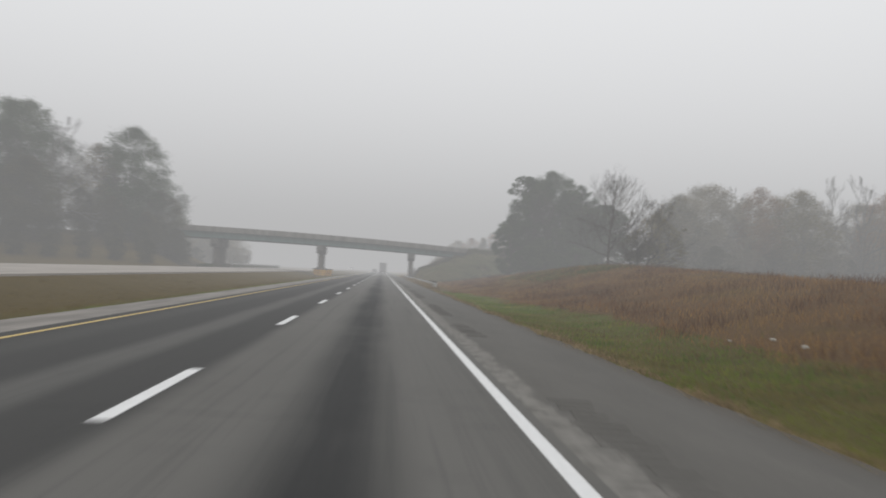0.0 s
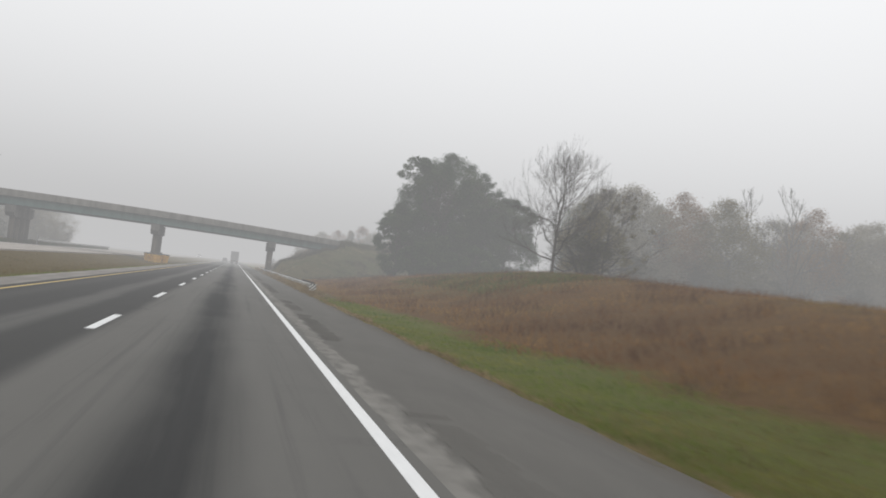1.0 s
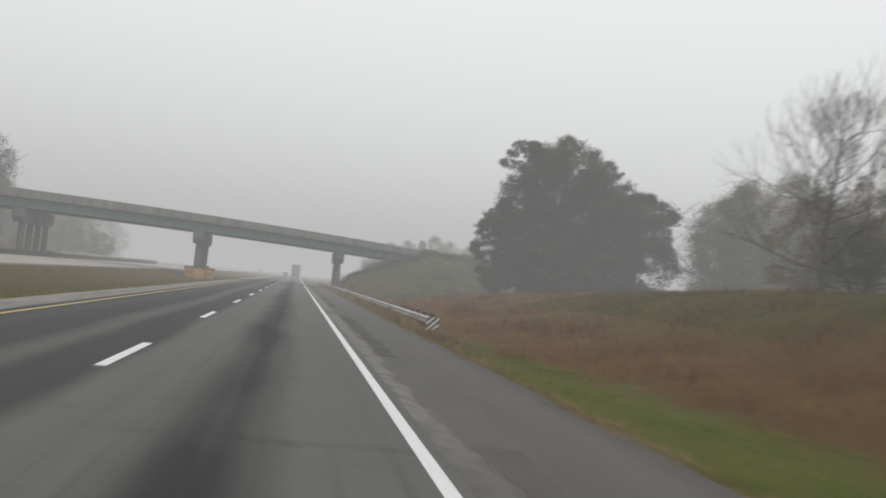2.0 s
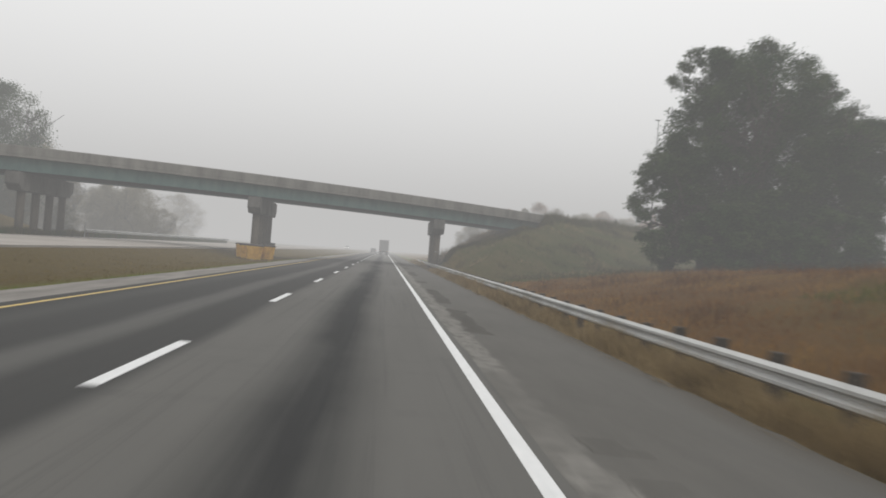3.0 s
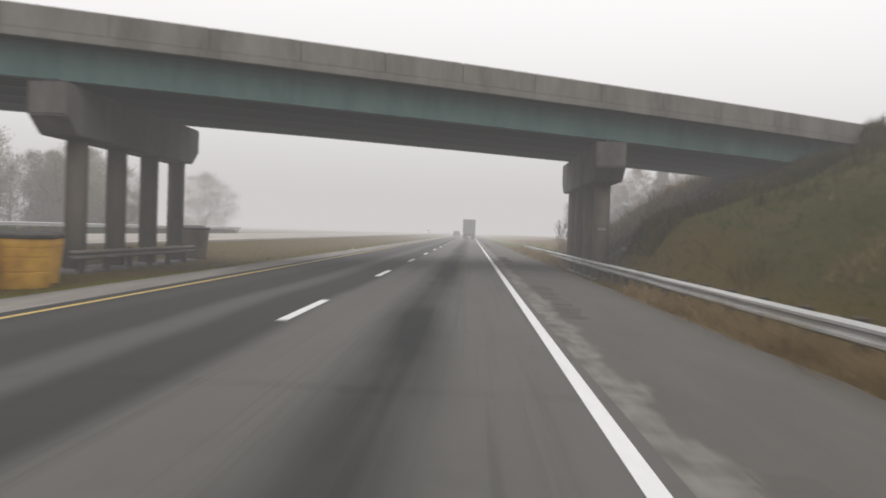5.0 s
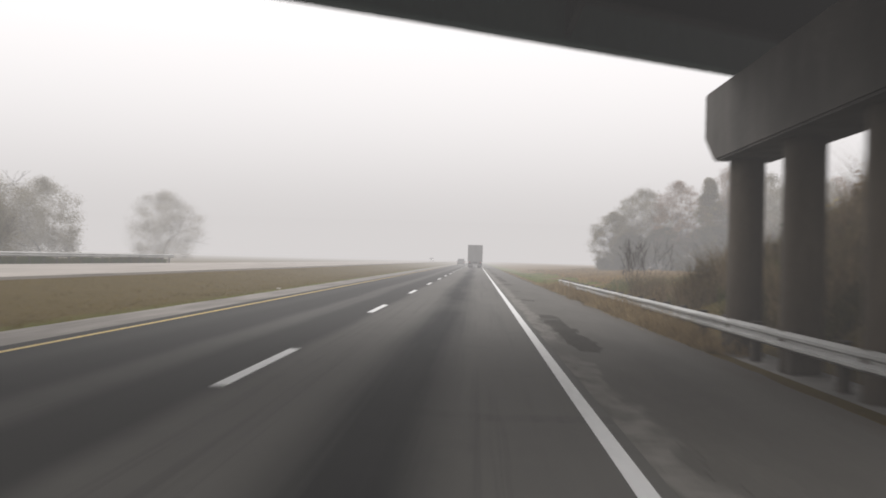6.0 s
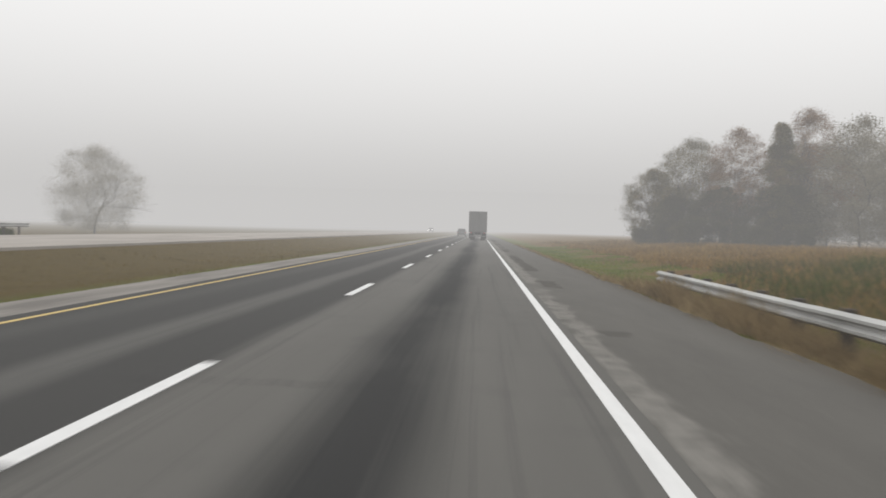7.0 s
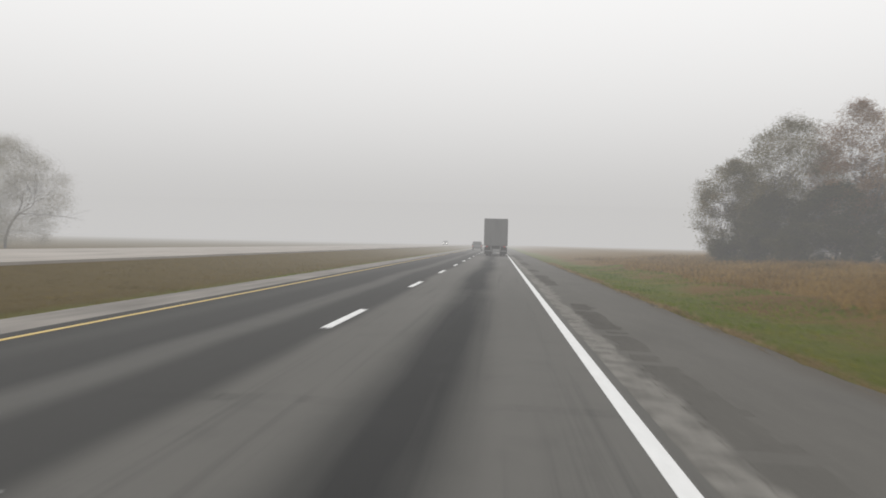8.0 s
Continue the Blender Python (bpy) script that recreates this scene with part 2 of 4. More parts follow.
CONCRETE = mat("weathered_concrete", [(0.105, 0.099, 0.088), (0.165, 0.155, 0.140), (0.22, 0.207, 0.188)], 0.7, 0.9, bump=0.35, bump_scale=9, stretch=(1, 1, 0.45))
PARAPET = mat("parapet_concrete", [(0.155, 0.145, 0.126), (0.225, 0.212, 0.187), (0.285, 0.27, 0.24)], 0.9, 0.9, bump=0.35, bump_scale=9, stretch=(1, 1, 0.3))
TEAL = mat("teal_girder_paint", [(0.066, 0.142, 0.130), (0.098, 0.195, 0.178), (0.135, 0.225, 0.202)], 0.8, 0.6, bump=0.1, stretch=(1, 1, 0.4))
# steel under the deck, its near-black colour holding the shade there
SHADED_STEEL = mat("shaded_steel", [(0.018, 0.022, 0.026), (0.040, 0.047, 0.052)], 1.2, 0.7, bump=0.1)
GALV = mat("galvanised_steel", [(0.36, 0.36, 0.345), (0.48, 0.48, 0.465), (0.56, 0.56, 0.545)], 1.4, 0.6, metal=0.2, bump=0.1, stretch=(1, 0.3, 1))
RUSTY = mat("weathered_brown_rail", [(0.16, 0.14, 0.12), (0.24, 0.22, 0.19)], 1.5, 0.7, metal=0.2, bump=0.2)
POST = mat("grey_timber_post", [(0.045, 0.037, 0.029), (0.09, 0.075, 0.06)], 5.0, 0.9, bump=0.4, stretch=(3, 3, 0.4))
BARREL = mat("yellow_plastic", [(0.50, 0.25, 0.035), (0.72, 0.40, 0.06), (0.80, 0.48, 0.10)], 1.3, 0.5, bump=0.1)
BARREL_OLD = mat("brown_dirty_plastic", [(0.15, 0.11, 0.07), (0.24, 0.175, 0.11)], 2.0, 0.6, bump=0.1)
LID = mat("black_plastic_lid", [(0.03, 0.027, 0.025), (0.07, 0.06, 0.05)], 3.0, 0.6)
BARK = mat("grey_bark", [(0.05, 0.043, 0.034), (0.11, 0.094, 0.076)], 3.0, 0.95, bump=0.5, stretch=(3, 3, 0.6))
LEAF_GREEN = mat("dull_green_leaves", [(0.030, 0.062, 0.020), (0.052, 0.088, 0.030), (0.084, 0.112, 0.042)], 0.35, 0.8, isle=0.16, spec=0.2, thin=0.18)
LEAF_OLIVE = mat("olive_autumn_leaves", [(0.10, 0.092, 0.036), (0.165, 0.140, 0.055), (0.23, 0.172, 0.066)], 0.35, 0.8, isle=0.16, spec=0.2, thin=0.32)
LEAF_RUST = mat("rusty_autumn_leaves", [(0.155, 0.088, 0.040), (0.24, 0.135, 0.060), (0.31, 0.195, 0.085)], 0.35, 0.8, isle=0.16, spec=0.2, thin=0.32)
# leaves and bark of far trees, lightened so the colour carries fog haze
LEAF_HAZED = mat("haze_pale_leaves", [(0.19, 0.172, 0.118), (0.27, 0.24, 0.165), (0.35, 0.31, 0.22)], 0.35, 0.8, isle=0.12, spec=0.2, thin=0.5)
HAZED_BARK = mat("haze_pale_bark", [(0.1, 0.092, 0.08), (0.17, 0.158, 0.138)], 3.0, 0.95, bump=0.5, stretch=(3, 3, 0.6))
# deck concrete with the shade under the bridge put into its colour
SHADED_DECK = mat("shaded_deck_concrete", [(0.030, 0.032, 0.035), (0.050, 0.052, 0.056), (0.085, 0.085, 0.086)], 0.7, 0.9, bump=0.3, bump_scale=9, stretch=(1, 1, 0.45))
COLUMN = mat("stained_column_concrete", [(0.098, 0.081, 0.060), (0.150, 0.125, 0.096), (0.20, 0.17, 0.133)], 0.8, 0.9, bump=0.35, bump_scale=9, stretch=(1, 1, 0.3))
LEAF_DARK = mat("dark_conifer_needles", [(0.050, 0.056, 0.026), (0.085, 0.084, 0.038), (0.12, 0.105, 0.05)], 0.5, 0.8, isle=0.16, spec=0.2, thin=0.32)
GRASS_BROWN = mat("brown_meadow_grass", [(0.100, 0.036, 0.008), (0.220, 0.098, 0.020), (0.330, 0.185, 0.050), (0.130, 0.112, 0.024)], 0.13, 0.9, isle=0.2, spec=0.1, thin=0.4)
GRASS_RUST = mat("dark_rusty_grass", [(0.060, 0.022, 0.007), (0.125, 0.052, 0.015), (0.19, 0.10, 0.03)], 0.3, 0.9, isle=0.25, spec=0.1, thin=0.4)
GRASS_SCRUB = mat("dark_scrub_weeds", [(0.040, 0.040, 0.014), (0.075, 0.066, 0.024), (0.125, 0.098, 0.042)], 0.35, 0.9, isle=0.25, spec=0.1, thin=0.35)
GRASS_CREST = mat("olive_crest_grass", [(0.055, 0.080, 0.010), (0.105, 0.125, 0.018), (0.16, 0.135, 0.03)], 0.3, 0.9, isle=0.22, spec=0.1, thin=0.4)
GRASS_STRAW = mat("olive_straw_grass", [(0.12, 0.10, 0.022), (0.19, 0.15, 0.04), (0.26, 0.20, 0.065)], 0.5, 0.9, isle=0.2, spec=0.1, thin=0.4)
GRASS_WEED = mat("dead_brown_weeds", [(0.075, 0.056, 0.026), (0.145, 0.105, 0.052), (0.25, 0.19, 0.11), (0.11, 0.062, 0.026)], 0.6, 0.9, isle=0.35, spec=0.1, thin=0.4)
GRASS_TAN = mat("tan_dry_grass", [(0.18, 0.126, 0.06), (0.29, 0.21, 0.108), (0.4, 0.305, 0.172)], 0.8, 0.9, isle=0.36, spec=0.1, thin=0.4)
GRASS_FIELD = mat("orange_tan_field_grass", [(0.085, 0.075, 0.022), (0.22, 0.128, 0.030), (0.35, 0.225, 0.07), (0.12, 0.070, 0.020)], 0.28, 0.9, isle=0.22, spec=0.1, thin=0.4)
GRASS_GREEN = mat("green_verge_grass", [(0.085, 0.150, 0.010), (0.165, 0.215, 0.020), (0.27, 0.255, 0.045)], 0.4, 0.9, isle=0.2, spec=0.1, thin=0.4)
GRASS_MEDIAN = mat("dry_median_grass", [(0.088, 0.070, 0.013), (0.170, 0.122, 0.028), (0.24, 0.178, 0.050)], 0.5, 0.9, isle=0.18, spec=0.1, thin=0.4)
GRASS_BANK = mat("olive_bank_grass", [(0.030, 0.062, 0.006), (0.066, 0.098, 0.014), (0.120, 0.104, 0.034), (0.085, 0.070, 0.028)], 0.14, 0.9, isle=0.2, spec=0.1, thin=0.4)
TRAILER = mat("grey_trailer_door", [(0.135, 0.135, 0.135), (0.18, 0.18, 0.178)], 1.5, 0.55, bump=0.05, stretch=(1, 1, 0.3))
BLACK = mat("black_rubber", [(0.015, 0.015, 0.015), (0.03, 0.03, 0.03)], 4.0, 0.8)
CAR_PAINT = mat("dark_grey_car_paint", [(0.06, 0.065, 0.07), (0.08, 0.085, 0.09)], 2.0, 0.3, metal=0.3)
GLASS = mat("dark_car_glass", [(0.02, 0.022, 0.025), (0.03, 0.032, 0.035)], 1.0, 0.08)
RED_LENS = mat("red_lens", [(0.30, 0.015, 0.015), (0.38, 0.02, 0.02)], 3.0, 0.3)
STEEL_POLE = mat("grey_pole_steel", [(0.17, 0.17, 0.17), (0.24, 0.24, 0.24)], 1.0, 0.5, metal=0.5)
BLOOM = mat("yellow_bloom", [(0.55, 0.42, 0.06), (0.70, 0.55, 0.12)], 5.0, 0.8)
LITTER = mat("pale_litter", [(0.4, 0.37, 0.31), (0.55, 0.52, 0.46)], 5.0, 0.7)


# ---- building helpers ----
def thing(name, label, category, group="", at=(0, 0, 0), kind=""):
    ob = new(name)
    ob.location = at
    return tagged(ob, label, category, group, kind)


def mesh_of(name, bm, material):
    me = bpy.data.meshes.new(name)
    bm.to_mesh(me)
    bm.free()
    me.materials.append(material)
    return me


def part(name, bm, material, parent=None, label=""):
    ob = new(name, mesh_of(name, bm, material) if isinstance(bm, bmesh.types.BMesh) else bm)
    if parent:
        ob.parent = parent
    return tagged(ob, label)


def smooth(ob):
    for p in ob.data.polygons:
        p.use_smooth = True
    return ob


def hexa(bm, corners):
    """A block from eight corners: four below, four above."""
    v = [bm.verts.new(c) for c in corners]
    for f in ((3, 2, 1, 0), (4, 5, 6, 7), (0, 1, 5, 4), (1, 2, 6, 5), (2, 3, 7, 6), (3, 0, 4, 7)):
        bm.faces.new([v[i] for i in f])
    return bm


def box(x0, x1, y0, y1, z0, z1, bevel=0.0, bm=None):
    own = bm or bmesh.new()
    hexa(own, [(x0, y0, z0), (x1, y0, z0), (x1, y1, z0), (x0, y1, z0), (x0, y0, z1), (x1, y0, z1), (x1, y1, z1), (x0, y1, z1)])
    if bevel:
        bmesh.ops.bevel(own, geom=own.edges[:], offset=bevel, segments=2, affect="EDGES", profile=0.6)
    return own


def lathe(profile, seg=16, at=(0, 0, 0), bm=None, squash=(1, 1)):
    """A turned form from (radius, height) pairs, closed at both ends."""
    own = bm or bmesh.new()
    rings = []
    for r, z in profile:
        rings.append([own.verts.new((at[0] + r * squash[0] * math.cos(2 * math.pi * k / seg), at[1] + r * squash[1] * math.sin(2 * math.pi * k / seg), at[2] + z)) for k in range(seg)])
    for a, b in zip(rings, rings[1:]):
        for k in range(seg):
            own.faces.new((a[k], a[(k + 1) % seg], b[(k + 1) % seg], b[k]))
    own.faces.new(rings[0][::-1])
    own.faces.new(rings[-1])
    return own


def array_mesh(name, verts, faces, material):
    """A mesh from numpy arrays: verts (n, 3) and faces (m, 3 or 4)."""
    me = bpy.data.meshes.new(name)
    k = faces.shape[1]
    me.vertices.add(len(verts))
    me.vertices.foreach_set("co", np.ascontiguousarray(verts, dtype=np.float32).ravel())
    me.loops.add(faces.size)
    me.loops.foreach_set("vertex_index", np.ascontiguousarray(faces, dtype=np.int32).ravel())
    me.polygons.add(len(faces))
    me.polygons.foreach_set("loop_start", np.arange(0, faces.size, k, dtype=np.int32))
    me.update(calc_edges=True)
    me.validate()
    me.materials.append(material)
    return me


def ease(v, a, b):
    q = np.clip((v - a) / (b - a), 0, 1)
    return q * q * (3 - 2 * q)


# ---- bridge lines, used by the ground too ----
SKEW = 0.4795
WIDE = 12.4


def near_y(x):
    return 165.1 + SKEW * (x + 14.3)


def rail_z(x):
    return 7.42 - 0.0235 * (x + 1) - 0.0005 * (x + 1) ** 2


def ground_z(x, y):
    """Height of the land at x, y (numpy arrays or numbers)."""
    x, y = np.asarray(x, float), np.asarray(y, float)
    z = np.interp(x, [-400, -60, -46, -36, -32, -17.9, -17.2, -15.6, -13.4, -11, -9.4, -7, 0.2, 2.7, 3.6, 4.6, 6.5, 9, 400],
                  [-1.0, -0.6, -0.4, 0.05, 0.25, 0.25, 0.14, -0.12, -0.33, -0.28, -0.17, -0.09, -0.09, -0.17, -0.33, -0.45, -0.48, -0.30, -0.30])
    rise = np.interp(y, [-300, 0, 45, 92, 120, 150, 185, 215, 240, 600], [1.5, 1.7, 2.0, 3.2, 2.4, 1.5, 1.0, 0.6, 0.4, 0.4])
    z = z + ease(x, 6.5, 24) * (rise + 0.3) + ease(x, 27, 50) * np.interp(y, [-300, 120, 160, 200], [-2.6, -2.6, -0.5, 0])
    # banks that carry the side road up to the bridge
    mid = near_y(x) + WIDE / 2
    v = np.abs(y - mid) * 0.9017
    top = np.where(x > 0, 6.7 - 0.02 * (x - 17), 6.6) + 0 * y
    side = top - np.maximum(0, v - 6.2) / np.where(y < mid, 2.9, 1.3)
    right = np.minimum(side, np.interp(x, [15.6, 18.2], [4.8, 9.0]) - np.maximum(0, 13.4 - x) / 1.65)
    front = ease(near_y(x) + 2.5 - y, 0, 2) * ease(y - near_y(x), -16, -7)
    hump = np.minimum(side, np.minimum(3.75 - (11.6 - x) / 3.1, (x - 4.6) * 1.6 - 0.3))
    right = right + np.maximum(0, hump - right) * front
    left = np.minimum(side, 5.2 - np.maximum(0, x + 46.0) / 1.95)
    z = np.maximum(z, np.where(x > 0, right, left))
    far = ease(np.hypot(x, y - 150), 700, 2500)
    return z * (1 - far) - 1.0 * far


# ---- land and roads ----
def build_ground():
    xs = np.unique(np.concatenate([np.arange(-60, 60, 0.8), np.arange(-200, 200, 10.0), np.linspace(-2600, 2600, 27)]))
    ys = np.unique(np.concatenate([np.arange(-30, 340, 1.6), np.arange(-200, 700, 15.0), np.linspace(-2400, 2800, 27)]))
    gx, gy = np.meshgrid(xs, ys)
    z = ground_z(gx, gy)
    lump = np.array([noise.noise((a * 0.23, b * 0.23, 0.0)) for a, b in zip(gx.ravel(), gy.ravel())]).reshape(gx.shape)
    z = z + lump * 0.10 * (ease(gx, 4.5, 8) + ease(-gx, 33, 37))
    v = np.stack([gx.ravel(), gy.ravel(), z.ravel()], 1)
    w, h = len(xs), len(ys)
    i = (np.arange(h - 1)[:, None] * w + np.arange(w - 1)[None]).ravel()
    ob = smooth(new("ground", array_mesh("ground", v, np.stack([i, i + 1, i + 1 + w, i + w], 1), GROUND)))
    return tagged(ob, "rolling roadside ground with brown meadow and green verge", "ground", kind="structure")


def strip(name, line, y0, y1, material, label, category, step=6.0, thick=0.25, ragged=0.05):
    """A long paved slab; line: (x, z) pairs across its top, in order of x."""
    bm = bmesh.new()
    n = int((y1 - y0) / step)
    rows = []
    for k in range(n + 1):
        y = y0 + (y1 - y0) * k / n
        wig = [0.0] * len(line)
        wig[0], wig[-1] = 0.05 * noise.noise((line[0][0], y * 0.35, 3.0)), ragged * (noise.noise((line[-1][0], y * 0.35, 3.0)) + 0.6 * noise.noise((line[-1][0], y * 1.3, 5.0)))
        top = [bm.verts.new((x + g, y, z)) for (x, z), g in zip(line, wig)]
        low = [bm.verts.new((line[-1][0] + wig[-1], y, line[-1][1] - thick)), bm.verts.new((line[0][0] + wig[0], y, line[0][1] - thick))]
        rows.append(top + low)
    for a, b in zip(rows, rows[1:]):
        for k in range(len(a)):
            j = (k + 1) % len(a)
            bm.faces.new((a[k], a[j], b[j], b[k]))
    bm.faces.new(rows[0])
    bm.faces.new(rows[-1][::-1])
    bmesh.ops.recalc_face_normals(bm, faces=bm.faces[:])
    return tagged(part(name, bm, material), label, category, kind="structure")


build_ground()
Y0, Y1 = -60.0, 900.0
road = strip("road", [(-7.75, -0.02), (-3.66, 0.03), (0.16, 0.0)], Y0, Y1, ROAD, "grey two-lane asphalt carriageway with oil-dark lane centre", "road")
strip("shoulder", [(0.06, -0.004), (1.4, -0.05), (2.95, -0.12)], Y0, Y1, SHOULDER, "worn asphalt shoulder crumbling beside the edge line", "shoulder", step=0.5, ragged=0.13)
strip("median_shoulder", [(-9.35, -0.10), (-7.75, -0.024)], Y0, Y1, LEFT_SHOULDER, "pale narrow median shoulder", "shoulder", step=2.0)
strip("opposite_road", [(-31.2, 0.31), (-24, 0.42), (-17.8, 0.33)], Y0, Y1, CONCRETE_ROAD, "pale concrete opposite carriageway", "road")


def crown(x):
    return np.interp(x, [-7.75, -3.66, 0.16], [-0.02, 0.03, 0.0])


def build_lines():
    for name, x, w, m, lab in (("edge_line", -0.02, 0.14, WHITE, "solid white edge line"), ("median_line", -7.35, 0.10, YELLOW, "solid yellow median line")):
        bm = bmesh.new()
        for y in np.arange(Y0, Y1, 6.0):
            box(x - w / 2, x + w / 2, y, y + 6.0, crown(x) - 0.01, crown(x) + 0.005, bm=bm)
        bmesh.ops.remove_doubles(bm, verts=bm.verts[:], dist=1e-4)
        part(name, bm, m, road, lab)
    dash = None
    for k in range(-3, 60):
        y = (k + 0.5) * 12.19
        if dash is None:
            dash = mesh_of("lane_dash", box(-0.075, 0.075, 0, 3.6, -0.01, 0.006), WHITE)
        ob = part("lane_dash", dash, None, road)
        ob.location = (-3.66, y, 0.03)


build_lines()


# ---- overpass ----
def skew_box(x0, x1, w0, w1, d0, d1, bm=None):
    """A block that follows the bridge's skew and fall; w: metres behind the near face, d: metres above the parapet's top."""
    own = bm or bmesh.new()
    n = max(1, int((x1 - x0) / 6))
    for k in range(n):
        a, b = x0 + (x1 - x0) * k / n, x0 + (x1 - x0) * (k + 1) / n
        hexa(own, [(x, near_y(x) + w, rail_z(x) + d) for d in (d0, d1) for x, w in ((a, w0), (b, w0), (b, w1), (a, w1))])
    bmesh.ops.remove_doubles(own, verts=own.verts[:], dist=1e-4)
    if n > 1:
        inner = [f for f in own.faces if abs(f.normal.x) > 0.85]
        cut = [f for f in inner if x0 + 0.05 < f.calc_center_median().x < x1 - 0.05]
        bmesh.ops.delete(own, geom=cut, context="FACES_ONLY")
    bmesh.ops.recalc_face_normals(own, faces=own.faces[:])
    return own


def build_bridge():
    ob = thing("overpass", "concrete and teal steel highway overpass on round piers", "bridge", at=(0, 0, 0))
    xa, xb = -47.0, 17.2
    # slab coloured near black for the shade beneath it
    part("deck", skew_box(xa, xb, 0.2, WIDE - 0.2, -0.96, -0.72), SHADED_DECK, ob, "concrete deck slab with underside shade in its colour")
    for w0 in (-0.06, WIDE - 0.198):
        part("fascia", skew_box(xa, xb, w0, w0 + 0.258, -0.965, -0.72), PARAPET, ob, "weathered grey deck edge")
    n = 24
    for w0 in (0.0, WIDE - 0.32):
        for k in range(n):
            a, b = xa + (xb - xa) * k / n, xa + (xb - xa) * (k + 1) / n
            bm = skew_box(a + 0.012, b - 0.012, w0, w0 + 0.32, -0.716, 0.0)
            bmesh.ops.bevel(bm, geom=bm.edges[:], offset=0.02, segments=1, affect="EDGES")
            part("parapet_panel", bm, PARAPET, ob)
    for w0 in (0.04, WIDE - 0.28):
        part("parapet_core", skew_box(xa + 0.1, xb - 0.1, w0, w0 + 0.24, -0.716, -0.02), PARAPET, ob)
    # outer girders teal; inner ones take a colour with under-deck shade in it
    for i, w in enumerate((0.9, 3.55, 6.2, 8.85, 11.5)):
        outer = i in (0, 4)
        bm = skew_box(xa, xb, w - 0.02, w + 0.02, -2.0, -0.962)
        skew_box(xa, xb, w - 0.2, w + 0.2, -2.05, -2.0, bm)
        skew_box(xa, xb, w - 0.17, w + 0.17, -1.02, -0.97, bm)
        for k in range(34):
            x = xa + 1 + k * 1.87
            skew_box(x, x + 0.02, w - 0.15, w - 0.02, -1.98, -1.04, bm) if not outer else None
        part("girder", bm, TEAL if outer else SHADED_STEEL, ob, "teal painted steel girder" if outer else "steel girder darkened for under-deck shade")
    for x in np.arange(xa + 4, xb, 6.2):
        for w in (0.93, 3.58, 6.23, 8.88):
            part("brace", skew_box(x, x + 0.12, w, w + 2.59, -1.9, -1.35), SHADED_STEEL, ob)
    for px in (-32.5, -13.9, 4.42):
        y0, y1 = near_y(px) + 0.45, near_y(px) + WIDE + 0.5
        zc = rail_z(px) - 2.14
        pier = part("pier", box(px - 0.75, px + 0.75, y0 + 0.4, y1 - 0.4, float(ground_z(px, y0)) - 0.5, float(ground_z(px, (y0 + y1) / 2)) + 0.06, 0.03), CONCRETE, ob, "concrete pier with a cap beam on four columns")
        bm = bmesh.new()
        prof = [(y0, zc), (y0, zc - 1.0), (y0 + 0.75, zc - 1.55), (y1 - 0.75, zc - 1.55), (y1, zc - 1.0), (y1, zc)]
        a = [bm.verts.new((px - 0.6, y, z)) for y, z in prof]
        b = [bm.verts.new((px + 0.6, y, z)) for y, z in prof]
        bm.faces.new(a)
        bm.faces.new(b[::-1])
        for k in range(6):
            bm.faces.new((a[k], b[k], b[(k + 1) % 6], a[(k + 1) % 6]))
        bmesh.ops.recalc_face_normals(bm, faces=bm.faces[:])
        bmesh.ops.bevel(bm, geom=bm.edges[:], offset=0.04, segments=2, affect="EDGES")
        part("cap_beam", bm, CONCRETE, pier, "pale concrete cap beam with chamfered ends")
        for k in range(4):
            y = near_y(px) + 2.5 + 3.1 * k
            base = float(ground_z(px, y)) - 0.3
            smooth_col = part("column", lathe([(0.35, base), (0.35, zc - 1.5)], 20, (px, y, 0)), COLUMN, pier)
            for p in smooth_col.data.polygons:
                p.use_smooth = len(p.vertices) == 4
        if px > 0:
            plate = part("sign_plate", box(px - 0.20, px + 0.12, near_y(px) + 2.12, near_y(px) + 2.14, 1.62, 1.71), LITTER, pier, "pale plate strapped to the column")
            for k in range(4):
                part("letter_bar", box(px - 0.17 + k * 0.07, px - 0.12 + k * 0.07, near_y(px) + 2.114, near_y(px) + 2.12, 1.645, 1.685), LID, plate)
        for w in (0.9, 3.55, 6.2, 8.85, 11.5):
            yb = near_y(px) + w
            part("bearing", box(px - 0.22, px + 0.22, yb - 0.25, yb + 0.25, zc - 0.02, zc + 0.10), SHADED_STEEL, pier)
    for x0, x1 in ((16.4, 18.4), (-48.2, -46.2)):
        part("abutment", skew_box(x0, x1, -0.3, WIDE + 0.3, -4.2, -0.97), CONCRETE, ob, "concrete abutment block")
        part("wing_wall", skew_box(x0 + 0.9, x1 + (3.0 if x0 > 0 else -0.9), -0.35, 0.05, -2.6, -0.72), CONCRETE, ob)
    return ob


build_bridge()


def slope_paving():
    """Concrete slabs on the slope behind the pier, under the deck, in courses with open joints."""
    ob = tagged(new("slope_paving"), "grey concrete slope paving under the bridge end", "paving", kind="structure")
    for i, x0 in enumerate(np.arange(6.6, 13.0, 1.62)):
        for k in range(3):
            bm = bmesh.new()
            x1, a, b = x0 + 1.59, 4.0 + 1.83 * k, 4.0 + 1.83 * (k + 1) - 0.03
            top = [(x, near_y(x) + w, float(ground_z(x, near_y(x) + w)) + 0.06) for x, w in ((x0, a), (x1, a), (x1, b), (x0, b))]
            hexa(bm, [(x, y, z - 0.25) for x, y, z in top] + top)
            bmesh.ops.recalc_face_normals(bm, faces=bm.faces[:])
            part("slab", bm, COLUMN, ob)


slope_paving()


